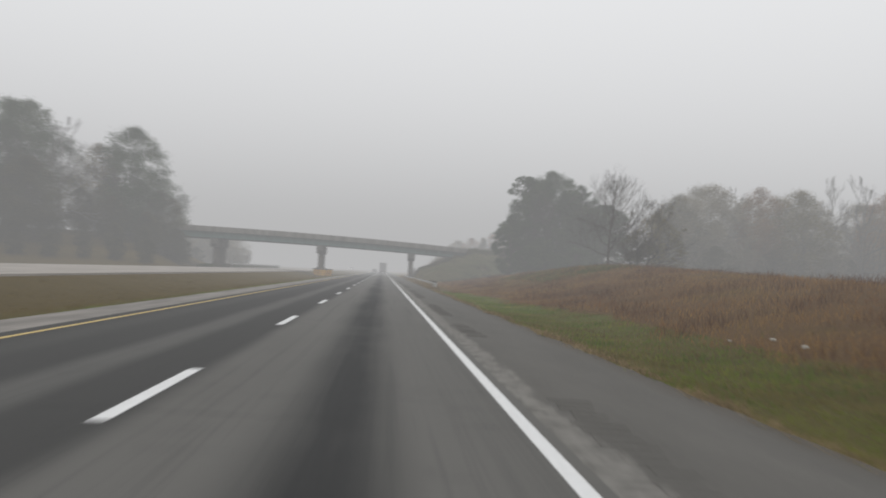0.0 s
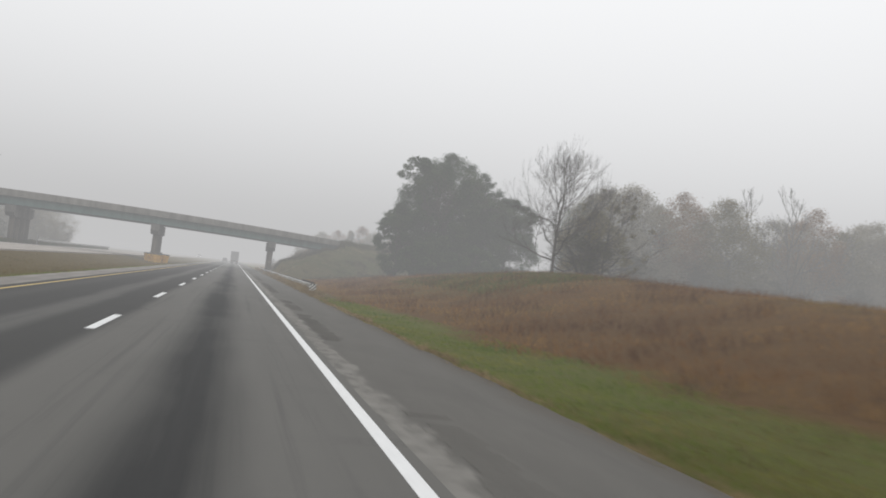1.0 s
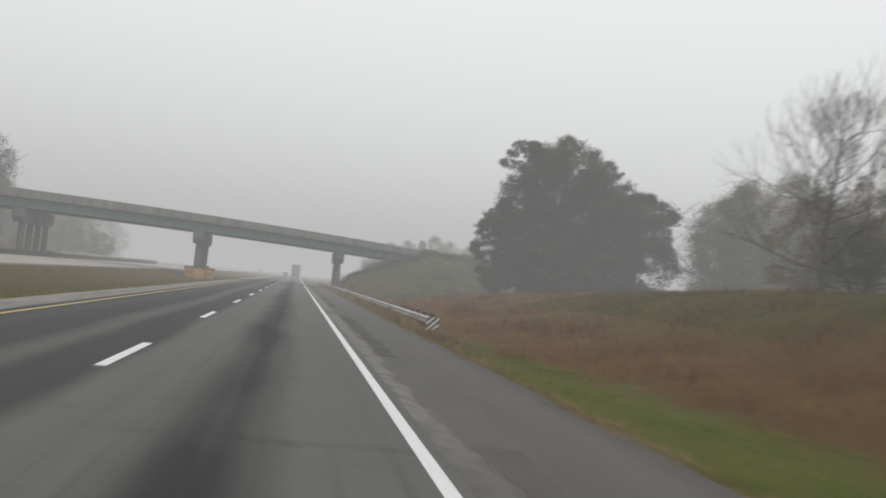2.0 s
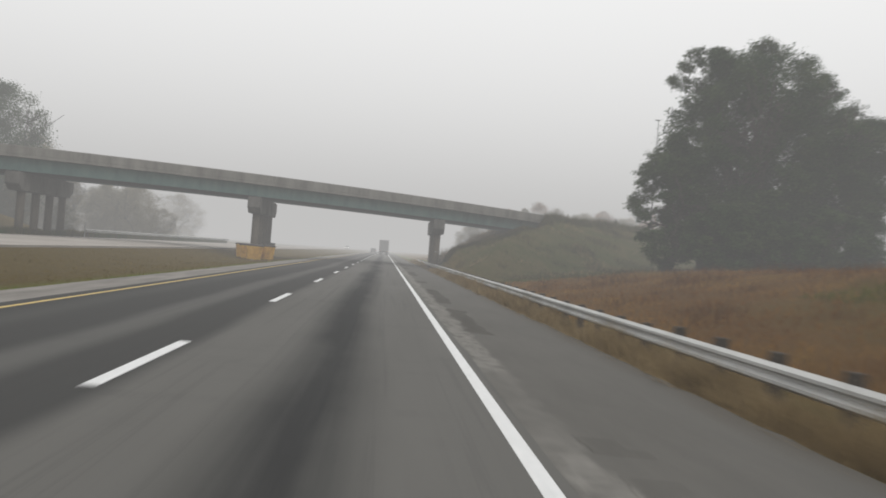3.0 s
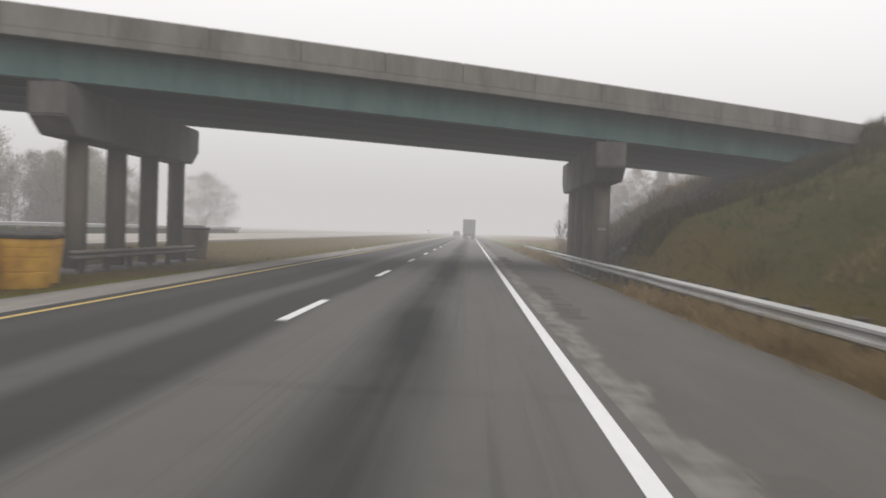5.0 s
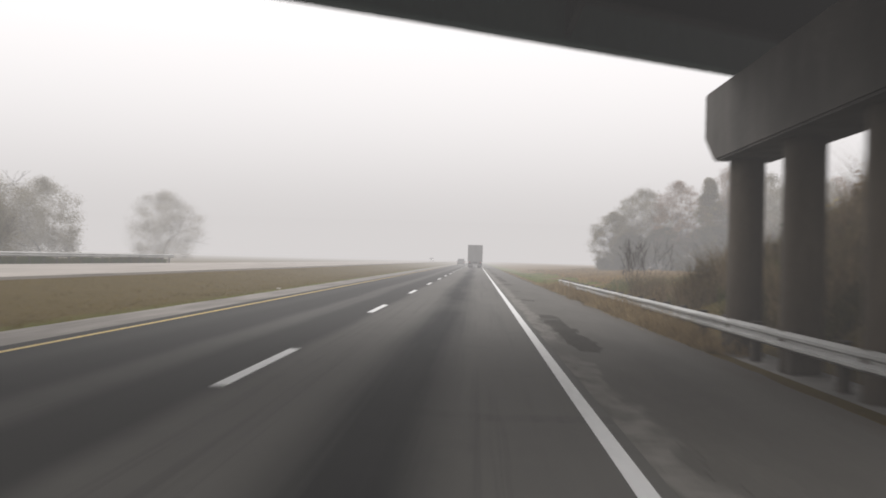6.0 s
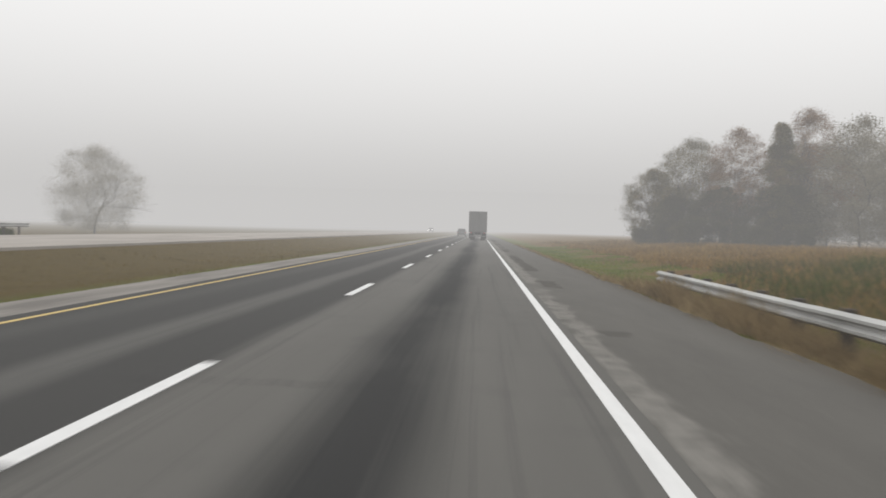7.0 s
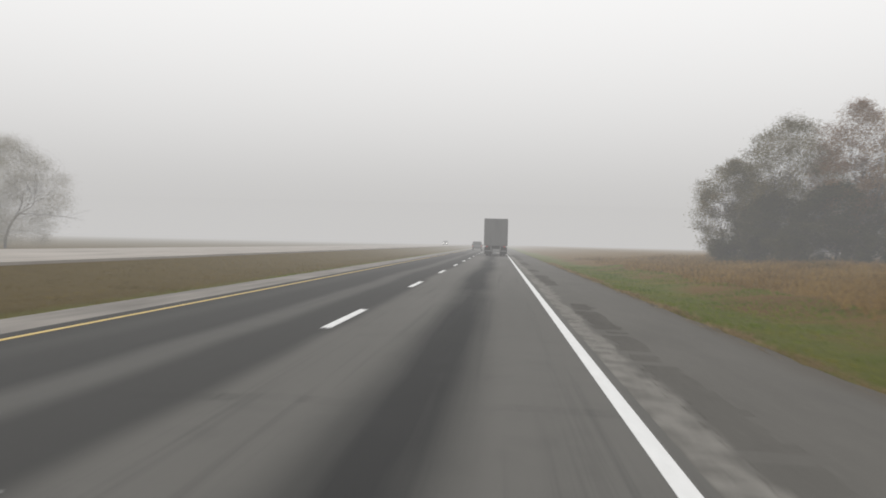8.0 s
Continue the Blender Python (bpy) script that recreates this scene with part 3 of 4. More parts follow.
def side_road():
    for name, xs in (("side_road_east", np.linspace(18.3, 260, 14)), ("side_road_west", np.linspace(-260, -48.1, 14))):
        bm = bmesh.new()
        row = []
        for x in xs:
            zz = float(ground_z(x, near_y(x) + WIDE / 2)) + 0.05
            row.append([bm.verts.new((x, near_y(x) + w, zz + d)) for w, d in ((1.2, 0), (WIDE - 1.2, 0), (WIDE - 1.2, -0.4), (1.2, -0.4))])
        for a, b in zip(row, row[1:]):
            for k in range(4):
                bm.faces.new((a[k], b[k], b[(k + 1) % 4], a[(k + 1) % 4]))
        bmesh.ops.recalc_face_normals(bm, faces=bm.faces[:])
        tagged(part(name, bm, SHOULDER), "narrow side road crossing on its bank", "road", kind="structure")


side_road()


# ---- guardrails ----
def w_beam(length, material, name):
    """A corrugated rail along +y, its face towards -x."""
    prof = [(0.0, 0.155), (-0.035, 0.135), (-0.082, 0.105), (-0.082, 0.06), (-0.01, 0.018), (-0.01, -0.018), (-0.082, -0.06), (-0.082, -0.105), (-0.035, -0.135), (0.0, -0.155)]
    bm = bmesh.new()
    back = [(x + 0.006, z) for x, z in prof[::-1]]
    ring = prof + back
    a = [bm.verts.new((x, 0, z)) for x, z in ring]
    b = [bm.verts.new((x, length, z)) for x, z in ring]
    for k in range(len(ring)):
        bm.faces.new((a[k], b[k], b[(k + 1) % len(ring)], a[(k + 1) % len(ring)]))
    bm.faces.new(a[::-1])
    bm.faces.new(b)
    bmesh.ops.recalc_face_normals(bm, faces=bm.faces[:])
    return mesh_of(name, bm, material)


def build_guardrail(x, y0, y1, top, face, material, label):
    ob = thing("guardrail", label, "guardrail", at=(x, y0, 0))
    beam = w_beam(3.83, material, "rail_panel")
    post = mesh_of("rail_post", box(0.02, 0.19, -0.09, 0.09, -1.1, 0.195, 0.012) if x > -20 else box(0.02, 0.14, -0.05, 0.05, -1.1, 0.13, 0.008), POST)
    block = mesh_of("rail_block", box(0.0, 0.02, -0.07, 0.07, -0.13, 0.13), POST)
    n = int((y1 - y0) / 3.81)
    rng = random.Random(5)
    for k in range(n):
        z = top - 0.155 + rng.uniform(-0.004, 0.004)
        p = part("rail_panel", beam, None, ob)
        p.location = (0, k * 3.81, z)
        if face > 0:
            p.scale = (-1, 1, 1)
        for h in (0, 1):
            q = part("rail_post", post, None, ob)
            q.location = (0 if face < 0 else -0.19, k * 3.81 + 0.95 + h * 1.905, z + (0.09 if face < 0 and k < 3 else 0))
            q.rotation_euler = (rng.uniform(-0.03, 0.03), rng.uniform(-0.03, 0.03), 0)
            b = part("rail_block", block, None, q)
    return ob


right_rail = build_guardrail(4.1, 88.2, 222.0, 0.34, -1, GALV, "galvanised W-beam guardrail on timber posts in dry grass")
far_rail = build_guardrail(-31.9, 173.5, 254.0, 1.12, 1, GALV, "pale weathered guardrail beyond the opposite carriageway")
part("end_post", box(-0.12, 0.0, -0.12, 0.0, 0.1, 1.85, 0.012), GALV, far_rail, "tall pale post at the rail end")


def build_posts():
    for x, h in ((18.3, 0.75), (19.1, 0.7), (19.9, 0.65), (26.5, 0.9)):
        y = near_y(x) + 0.9
        ob = thing("marker_post", "short pale post beside the bridge end", "post", "posts by the bridge end", (x, y, float(ground_z(x, y))))
        part("shaft", box(-0.06, 0.06, -0.06, 0.06, -0.3, h, 0.01), LITTER if x < 26 else POST, ob)
        part("cap", box(-0.07, 0.07, -0.07, 0.07, h, h + 0.04), GALV, ob)


build_posts()


def build_rumble():
    """Worn ribs of the rumble strip beside the edge line."""
    rng = np.random.default_rng(3)
    bm = bmesh.new()
    for y in np.arange(-20, 330, 0.32):
        if noise.noise((0.0, y * 0.11, 7.0)) < 0.0 or rng.random() < 0.12:
            continue
        x = 0.78 + 0.03 * rng.normal()
        w = rng.uniform(0.18, 0.30)
        z0 = -0.003 - 0.038 * (x - 0.16)
        hexa(bm, [(x - w, y - 0.085, z0 - 0.03), (x + w, y - 0.085, z0 - 0.04), (x + w, y + 0.085, z0 - 0.04), (x - w, y + 0.085, z0 - 0.03),
                  (x - w + 0.02, y - 0.04, z0 + 0.022), (x + w - 0.02, y - 0.04, z0 + 0.006), (x + w - 0.02, y + 0.04, z0 + 0.006), (x - w + 0.02, y + 0.04, z0 + 0.022)])
    return tagged(part("rumble_strip", bm, SHOULDER), "worn ribbed rumble strip in the shoulder", "rumble strip", kind="stuff")


build_rumble()


def build_marker():
    ob = thing("object_marker", "black and white striped marker panel at the guardrail end", "road sign", at=(4.1, 87.95, 0))
    part("panel", box(-0.26, 0.22, -0.02, 0.0, -0.14, 0.36, 0.004), STRIPES, ob, "slanted black and white stripes")
    part("bracket", box(-0.04, 0.04, 0.0, 0.26, 0.05, 0.25), GALV, ob)
    part("post", box(-0.05, 0.05, 0.02, 0.12, -0.75, 0.05), POST, ob)


build_marker()


# ---- crash cushion at the median pier ----
def barrel_mesh(material, name="barrel"):
    prof = [(0.63, 0.0), (0.645, 0.02), (0.683, 0.38), (0.685, 0.39), (0.668, 0.393), (0.668, 0.405), (0.688, 0.408), (0.69, 0.42), (0.724, 0.70), (0.726, 0.71), (0.708, 0.713), (0.708, 0.725), (0.729, 0.728), (0.731, 0.74), (0.748, 0.90), (0.75, 0.91), (0.735, 0.913), (0.735, 0.922), (0.753, 0.925), (0.755, 0.93), (0.782, 1.12), (0.77, 1.14)]
    return mesh_of(name, lathe(prof, 22), material)


def build_barrels():
    rng = random.Random(2)
    yel, old = barrel_mesh(BARREL), barrel_mesh(BARREL_OLD)
    lid = mesh_of("lid", lathe([(0.815, 1.12), (0.825, 1.135), (0.82, 1.20), (0.66, 1.23), (0.2, 1.245)], 22), LID)
    spots = [(-12.50, 158.9), (-11.62, 160.25), (-13.25, 160.6), (-12.3, 162.0), (-13.9, 162.15), (-13.1, 163.6)]
    for i, (x, y) in enumerate(spots + [(-14.2, 180.6), (-14.9, 182.1)]):
        z = float(ground_z(x, y)) - 0.02
        ob = thing("sand_barrel", "yellow ribbed plastic crash barrel with dark lid" if i < 6 else "brown dirty crash barrel behind the median pier", "crash barrel", "barrels round the median pier", (x, y, z))
        ob.rotation_euler = (rng.uniform(-0.02, 0.02), rng.uniform(-0.02, 0.02), rng.uniform(0, 6))
        ob.scale = (0.98, 0.98, 1.08) if i < 6 else (0.92, 0.92, 1.2)
        b = smooth(part("body", yel if i < 6 else old, None, ob))
        part("lid", lid, None, ob, "black lid")


build_barrels()
build_guardrail(-13.05, 165.6, 178.0, 0.42, 1, RUSTY, "short guardrail beside the median pier columns")


# ---- lamp pole on the bank ----
def build_pole():
    x, y = 29.9, 182.6
    z = float(ground_z(x, y))
    ob = thing("street_lamp", "tall slim grey lighting pole standing on the bank", "street lamp", at=(x, y, z))
    part("pole", lathe([(0.10, -0.2), (0.045, 19.3 - z)], 10), STEEL_POLE, ob)
    part("base_plate", box(-0.25, 0.25, -0.25, 0.25, -0.1, 0.06, 0.02), STEEL_POLE, ob)
    part("lamp_head", box(-0.40, 0.15, -0.11, 0.11, 19.25 - z, 19.38 - z, 0.04), STEEL_POLE, ob)


build_pole()


# ---- trees ----
def grow(rng, p, d, length, r, lev, segs, tips, up=0.10, wild=0.22, fork=(2, 3)):
    """Adds a limb and its branches as (start, end, radius, radius) and the tips where leaves sit."""
    steps = 4 if lev > 1 else 3
    for s in range(steps):
        d = (d + Vector((rng.gauss(0, wild), rng.gauss(0, wild), rng.gauss(0, wild) + up))).normalized()
        q = p + d * (length / steps)
        r2 = r * (1 - 0.32 / steps)
        segs.append((p, q, r, r2))
        p, r = q, r2
        if lev > 0 and s >= 1 and rng.random() < 0.75:
            side = Vector((rng.gauss(0, 1), rng.gauss(0, 1), rng.gauss(0.25, 0.5))).normalized()
            grow(rng, p, (d * 0.75 + side * 0.85).normalized(), length * rng.uniform(0.5, 0.72), r * 0.55, lev - 1, segs, tips, up, wild, fork)
        if lev <= 1:
            tips.append(p)
    if lev > 0:
        for _ in range(rng.randint(*fork)):
            side = Vector((rng.gauss(0, 1), rng.gauss(0, 1), rng.gauss(0.2, 0.5))).normalized()
            grow(rng, p, (d + side * rng.uniform(0.45, 0.8)).normalized(), length * rng.uniform(0.6, 0.82), r * 0.7, lev - 1, segs, tips, up, wild, fork)


def skeleton(seed, height, width, lev, trunk=0.22, up=0.10, wild=0.22, fork=(2, 3), thick=0.028, stems=1):
    """A branching frame scaled to the wanted height and spread."""
    rng = random.Random(seed)
    segs, tips = [], []
    for s in range(stems):
        lean = Vector((rng.gauss(0, 0.12 * (stems > 1) * 3), rng.gauss(0, 0.12 * (stems > 1) * 3), 1)).normalized()
        start = Vector((rng.gauss(0, 0.012), rng.gauss(0, 0.012), 0)) * (stems > 1)
        top = start + lean * trunk
        segs.append((start - lean * 0.03, top, thick * 1.15, thick))
        grow(rng, top, lean, 0.34, thick * 0.95, lev, segs, tips, up, wild, fork)
    pts = np.array([q for _, q, _, _ in segs])
    sz = height / pts[:, 2].max()
    sx = width / max(1e-6, np.percentile(np.abs(pts[:, :2]), 97) * 2)
    a = np.array([s[0] for s in segs]) * (sx, sx, sz)
    b = np.array([s[1] for s in segs]) * (sx, sx, sz)
    r = np.array([(s[2], s[3]) for s in segs]) * height
    return a, b, r, np.array(tips) * (sx, sx, sz)


def tubes(name, a, b, r, material, sides=5, least=0.012):
    d = b - a
    d = d / np.maximum(1e-6, np.linalg.norm(d, axis=1, keepdims=True))
    ref = np.where(np.abs(d[:, 2:3]) < 0.9, [[0, 0, 1.0]], [[1.0, 0, 0]])
    u = np.cross(d, ref)
    u = u / np.linalg.norm(u, axis=1, keepdims=True)
    w = np.cross(d, u)
    ang = np.arange(sides) * 2 * math.pi / sides
    ring = u[:, None] * np.cos(ang)[None, :, None] + w[:, None] * np.sin(ang)[None, :, None]
    r = np.maximum(r, least)
    lo, hi = a[:, None] + ring * r[:, 0, None, None], b[:, None] + ring * r[:, 1, None, None]
    v = np.concatenate([lo, hi], 1).reshape(-1, 3)
    base = (np.arange(len(a)) * 2 * sides)[:, None]
    k = np.arange(sides)
    f = np.stack([base + k, base + (k + 1) % sides, base + sides + (k + 1) % sides, base + sides + k], 2).reshape(-1, 4)
    return array_mesh(name, v, f, material)


def leaves(name, tips, count, size, ball, material, seed, low=0.0, clumps=180):
    """Small pointed leaf sprays, each tilted its own way, gathered in clumps round the tips; low: share of clumps that hang lower."""
    g = np.random.default_rng(seed)
    mid = tips[g.integers(0, len(tips), clumps)].copy()
    mid[:, 2] *= np.where(g.random(clumps) < low, g.uniform(0.10, 0.75, clumps), 1.0)
    rad = ball * g.uniform(0.55, 1.35, clumps)
    mid[:, 2] = np.maximum(mid[:, 2], 0.45 * rad)
    own = g.integers(0, clumps, count)
    off = g.normal(0, 1, (count, 3))
    off *= (g.random((count, 1)) ** 0.6) / np.linalg.norm(off, axis=1, keepdims=True)
    c = mid[own] + off * rad[own, None] * (1, 1, 0.8)
    c[:, 2] = np.maximum(c[:, 2], 0.1)
    u = g.normal(0, 1, (count, 3))
    u /= np.linalg.norm(u, axis=1, keepdims=True)
    w = np.cross(u, g.normal(0, 1, (count, 3)))
    w /= np.maximum(1e-6, np.linalg.norm(w, axis=1, keepdims=True))
    s = size * g.uniform(0.5, 1.25, (count, 1))
    v = np.stack([c - u * s, c + u * s * 0.8 + w * s * 0.62, c + u * s * 0.8 - w * s * 0.62], 1).reshape(-1, 3)
    return array_mesh(name, v, np.arange(count * 3).reshape(-1, 3), material)


def leader(seed, height, width, first=0.12, limbs=22, lev=2, thick=0.017):
    """A bare tree with one leading stem to its top and rising side limbs from low down."""
    rng = random.Random(seed)
    segs, tips = [], []
    p, d, n = Vector((0, 0, -0.03)), Vector((0, 0, 1)), 26
    spine = [p]
    for k in range(n):
        d = (d + Vector((rng.gauss(0, 0.06), rng.gauss(0, 0.06), 0.10))).normalized()
        q = p + d / n
        segs.append((p, q, thick * (1.02 - k / n) + 0.0015, thick * (1.02 - (k + 1) / n) + 0.001))
        p = q
        spine.append(p)
    for k in range(limbs):
        f = first + (0.95 - first) * k / limbs
        at = spine[int(f * n)]
        t = k * 2.4 + rng.uniform(-0.5, 0.5)
        long = (0.44 * (1 - f) ** 0.8 + 0.06) * rng.uniform(0.75, 1.1)
        out = Vector((math.cos(t), math.sin(t), rng.uniform(-0.05, 0.15) + 0.6 * f)).normalized()
        grow(rng, at, out, long, thick * (0.62 - 0.5 * f), lev, segs, tips, 0.035, 0.13, (2, 3))
    pts = np.array([q for _, q, _, _ in segs])
    sx = width / (np.percentile(np.abs(pts[:, :2]), 98) * 2)
    sz = height / pts[:, 2].max()
    return (np.array([s[0] for s in segs]) * (sx, sx, sz), np.array([s[1] for s in segs]) * (sx, sx, sz), np.array([(s[2], s[3]) for s in segs]) * height, np.array(tips) * (sx, sx, sz))


def foliage(name, seed, height, width, count, size, material, foot=0.04, belly=0.38, puffs=110, thin=0.0, blunt=2.6, puff=1.0, loose=0.17):
    """A crown of leaf sprays gathered on sprigs, and sprigs on rounded boughs, within a lobed outline; thin: share of leaves lost towards the top."""
    g = np.random.default_rng(seed)
    f = foot + (1 - foot) * g.random(puffs) ** 0.85
    t = np.arange(puffs) * 2.39996 + g.uniform(-0.5, 0.5, puffs)
    wide = np.where(f > belly, np.maximum(0.05, 1 - (np.maximum(0, f - belly) / (1 - belly)) ** blunt) ** 0.6, 0.74 + 0.26 * f / belly)
    lobe = np.array([1 + 0.34 * noise.noise((math.cos(a) * 1.2 + seed * 3.7, math.sin(a) * 1.2, b * 2.6)) for a, b in zip(t, f)])
    deep = np.where(g.random(puffs) < 0.72, g.uniform(0.74, 0.98, puffs), g.uniform(0.1, 0.7, puffs))
    rad = puff * width * g.uniform(0.065, 0.125, puffs) * (0.7 + 0.3 * wide)
    r = np.maximum(0, width / 2 * wide * lobe * deep - 0.6 * rad)
    z = 0.6 * rad + f * (height * (0.94 + 0.06 * lobe) - 1.3 * rad)
    mid = np.stack([r * np.cos(t), r * np.sin(t), z], 1)
    n = puffs * 16
    of = np.arange(n) % puffs
    d = g.normal(0, 1, (n, 3))
    d[:, 2] += 0.35
    d /= np.linalg.norm(d, axis=1, keepdims=True)
    sprig = mid[of] + d * rad[of, None] * g.uniform(0.5, 1.12, (n, 1)) * (1, 1, 0.78)
    own = g.integers(0, n, count)
    c = sprig[own] + g.normal(0, 1, (count, 3)) * (loose * rad[of[own], None] + 0.5 * size) * (1, 1, 0.7)
    c[:, 2] = np.maximum(c[:, 2], 0.08)
    c = c[g.random(count) > thin * np.clip((c[:, 2] / height - 0.45) / 0.5, 0, 1)]
    count = len(c)
    u = g.normal(0, 1, (count, 3)) * (1, 1, 0.6)
    u /= np.linalg.norm(u, axis=1, keepdims=True)
    w = np.cross(u, g.normal(0, 1, (count, 3)))
    w /= np.maximum(1e-6, np.linalg.norm(w, axis=1, keepdims=True))
    s = size * g.uniform(0.5, 1.25, (count, 1))
    v = np.stack([c - u * s, c + u * s * 0.8 + w * s * 0.62, c + u * s * 0.8 - w * s * 0.62], 1).reshape(-1, 3)
    return array_mesh(name, v, np.arange(count * 3).reshape(-1, 3), material)


def build_tree(name, label, category, x, y, frame_args, leaf=None, sink=0.15, group="", sides=5, low=0.45, full=None, bark=None):
    """leaf: (count, size, spread, material) or None for a bare tree; full: the shape of a full crown, as foliage() takes it."""
    a, b, r, tips = (leader if "limbs" in frame_args else skeleton)(**frame_args)
    ob = thing(name, label, category, group, (x, y, float(ground_z(x, y)) - sink))
    if full is not None:
        a, b, tips = a * 0.84, b * 0.84, tips * 0.84
    big = r[:, 0] > 0.42 * r[:, 0].max() if name not in ("brush", "bare_shrub") else r[:, 0] > 0
    part("trunk", tubes("trunk", a[big], b[big], r[big], bark or BARK, sides + 2, 0.008), None, ob)
    if not big.all():
        part("bough", tubes("bough", a[~big], b[~big], r[~big], bark or BARK, 3 if len(a) > 3000 else sides, 0.006), None, ob)
    if leaf:
        count, size, spread, material = leaf
        if full is not None:
            part("crown", foliage("crown", frame_args["seed"], frame_args["height"], frame_args["width"], count, size, material, **full), None, ob)
        else:
            part("crown", leaves("crown", tips, count, size, spread, material, frame_args["seed"], low, max(40, count // 70)), None, ob)
    return ob


# the big leafy tree group before the bridge: a broad oak with companions
build_tree("oak_tree", "broad dull green oak in misty leaf beside the bank", "tree", 28.2, 151.0, dict(seed=11, height=19.2, width=14.0, lev=4, trunk=0.08, up=0.02), (170000, 0.11, 1.4, LEAF_GREEN), full=dict(puffs=210, thin=0.4, blunt=4.5, loose=0.22))
build_tree("maple_tree", "tall olive tree standing against the oak", "tree", 23.9, 149.5, dict(seed=12, height=18.7, width=8.6, lev=4, trunk=0.08, up=0.08), (62000, 0.11, 1.1, LEAF_GREEN), full=dict(puffs=100, thin=0.6, blunt=3.2))
build_tree("maple_tree", "round dull green tree at the meadow edge", "tree", 38.0, 151.0, dict(seed=13, height=14.4, width=11.6, lev=4, trunk=0.06, up=0.02), (82000, 0.11, 1.3, LEAF_GREEN), full=dict(puffs=140, blunt=3.5, loose=0.22))
build_tree("maple_tree", "full dull green tree grown into the oak", "tree", 33.4, 151.5, dict(seed=17, height=17.4, width=11.0, lev=4, trunk=0.06, up=0.04), (90000, 0.11, 1.3, LEAF_GREEN), full=dict(puffs=130, thin=0.25, blunt=3.6, loose=0.22))
build_tree("shrub", "tall leafy shrub leaning out beside the oak", "shrub", 20.8, 148.5, dict(seed=14, height=11.0, width=6.8, lev=3, trunk=0.05, up=0.0, stems=3), (48000, 0.105, 0.9, LEAF_GREEN), full=dict(puffs=90, puff=1.15))
build_tree("shrub", "low leafy shrub under the oak", "shrub", 24.0, 146.0, dict(seed=18, height=5.4, width=7.0, lev=3, trunk=0.05, up=0.0, stems=3), (32000, 0.11, 0.9, LEAF_GREEN), full=dict(puffs=80))
build_tree("shrub", "low leafy shrub under the oak", "shrub", 28.2, 146.2, dict(seed=19, height=4.8, width=8.0, lev=3, trunk=0.05, up=0.0, stems=3), (32000, 0.11, 0.9, LEAF_GREEN), full=dict(puffs=80))
build_tree("shrub", "low olive shrub under the oak", "shrub", 32.0, 146.5, dict(seed=15, height=6.0, width=8.0, lev=3, trunk=0.05, up=0.0, stems=3), (30000, 0.11, 1.0, LEAF_GREEN), full=dict(puffs=80))

# bare trees in the meadow
build_tree("bare_tree", "leafless grey tree standing in brown meadow", "tree", 23.7, 93.0, dict(seed=21, height=11.8, width=9.5, first=0.14, limbs=24, lev=3, thick=0.0115), None, sides=4)
build_tree("bare_tree", "leafless twiggy tree beside a taller bare one", "tree", 28.8, 94.5, dict(seed=25, height=9.4, width=9.0, first=0.08, limbs=20, lev=3, thick=0.009), (900, 0.10, 0.5, LEAF_OLIVE), sides=4, low=0.0)
build_tree("bare_tree", "small leafless tree with low limbs", "tree", 26.0, 92.5, dict(seed=27, height=6.0, width=6.0, first=0.06, limbs=16, lev=2, thick=0.010), None, sides=4)
build_tree("bush", "dense dark olive bush at the foot of a bare tree", "shrub", 27.6, 95.5, dict(seed=26, height=4.6, width=5.4, lev=3, trunk=0.06, up=0.02, stems=3), (12000, 0.06, 0.8, LEAF_DARK), full=dict(puffs=60, thin=0.6, loose=0.4))
build_tree("bush", "faded olive tree behind the bare trees", "tree", 34.5, 110.0, dict(seed=28, height=9.0, width=9.0, lev=4, trunk=0.06, up=0.05, stems=2), (26000, 0.08, 0.8, LEAF_OLIVE), full=dict(puffs=80, thin=0.6))

# wood on the right beyond the bridge
for label, x, y, h, w, seed, count, leaf, shape in (
        ("low dense grey-brown thicket tree at the wood edge", 20.8, 306.0, 9.6, 8.0, 31, 52000, LEAF_OLIVE, dict(puffs=220, thin=0.5, puff=0.85, loose=0.4)),
        ("dense olive tree at the wood edge", 24.8, 303.5, 13.4, 10.0, 33, 78000, LEAF_OLIVE, dict(puffs=260, thin=0.6, puff=0.85, loose=0.4)),
        ("dense brown autumn tree in the wood edge", 29.6, 300.0, 14.2, 9.5, 32, 72000, LEAF_RUST, dict(puffs=260, thin=0.6, puff=0.85, loose=0.4)),
        ("tall dense brown autumn tree in the wood edge", 37.0, 298.0, 16.4, 11.0, 34, 76000, LEAF_RUST, dict(puffs=260, thin=0.6, puff=0.85, loose=0.4)),
        ("low dense thicket tree under the taller ones", 27.2, 298.5, 7.0, 8.5, 35, 46000, LEAF_DARK, dict(puffs=160, puff=0.9, loose=0.35)),
        ("low dense thicket tree under the taller ones", 33.6, 294.5, 7.4, 8.5, 36, 46000, LEAF_DARK, dict(puffs=160, puff=0.9, loose=0.35)),
        ("low dense thicket tree under the taller ones", 22.6, 301.0, 6.2, 7.0, 37, 38000, LEAF_DARK, dict(puffs=160, puff=0.9, loose=0.35))):
    build_tree("thicket_tree", label, "tree", x, y, dict(seed=seed, height=h, width=w, lev=4, trunk=0.06, up=0.05, thick=0.010, stems=3), (int(count * 1.4), 0.062, 1.4, leaf), full=shape)


def build_conifer(x, y, h, w, seed):
    rng = random.Random(seed)
    a, b, r, tips = [Vector((0, 0, -0.2))], [Vector((0, 0, h))], [(h * 0.016, 0.03)], []
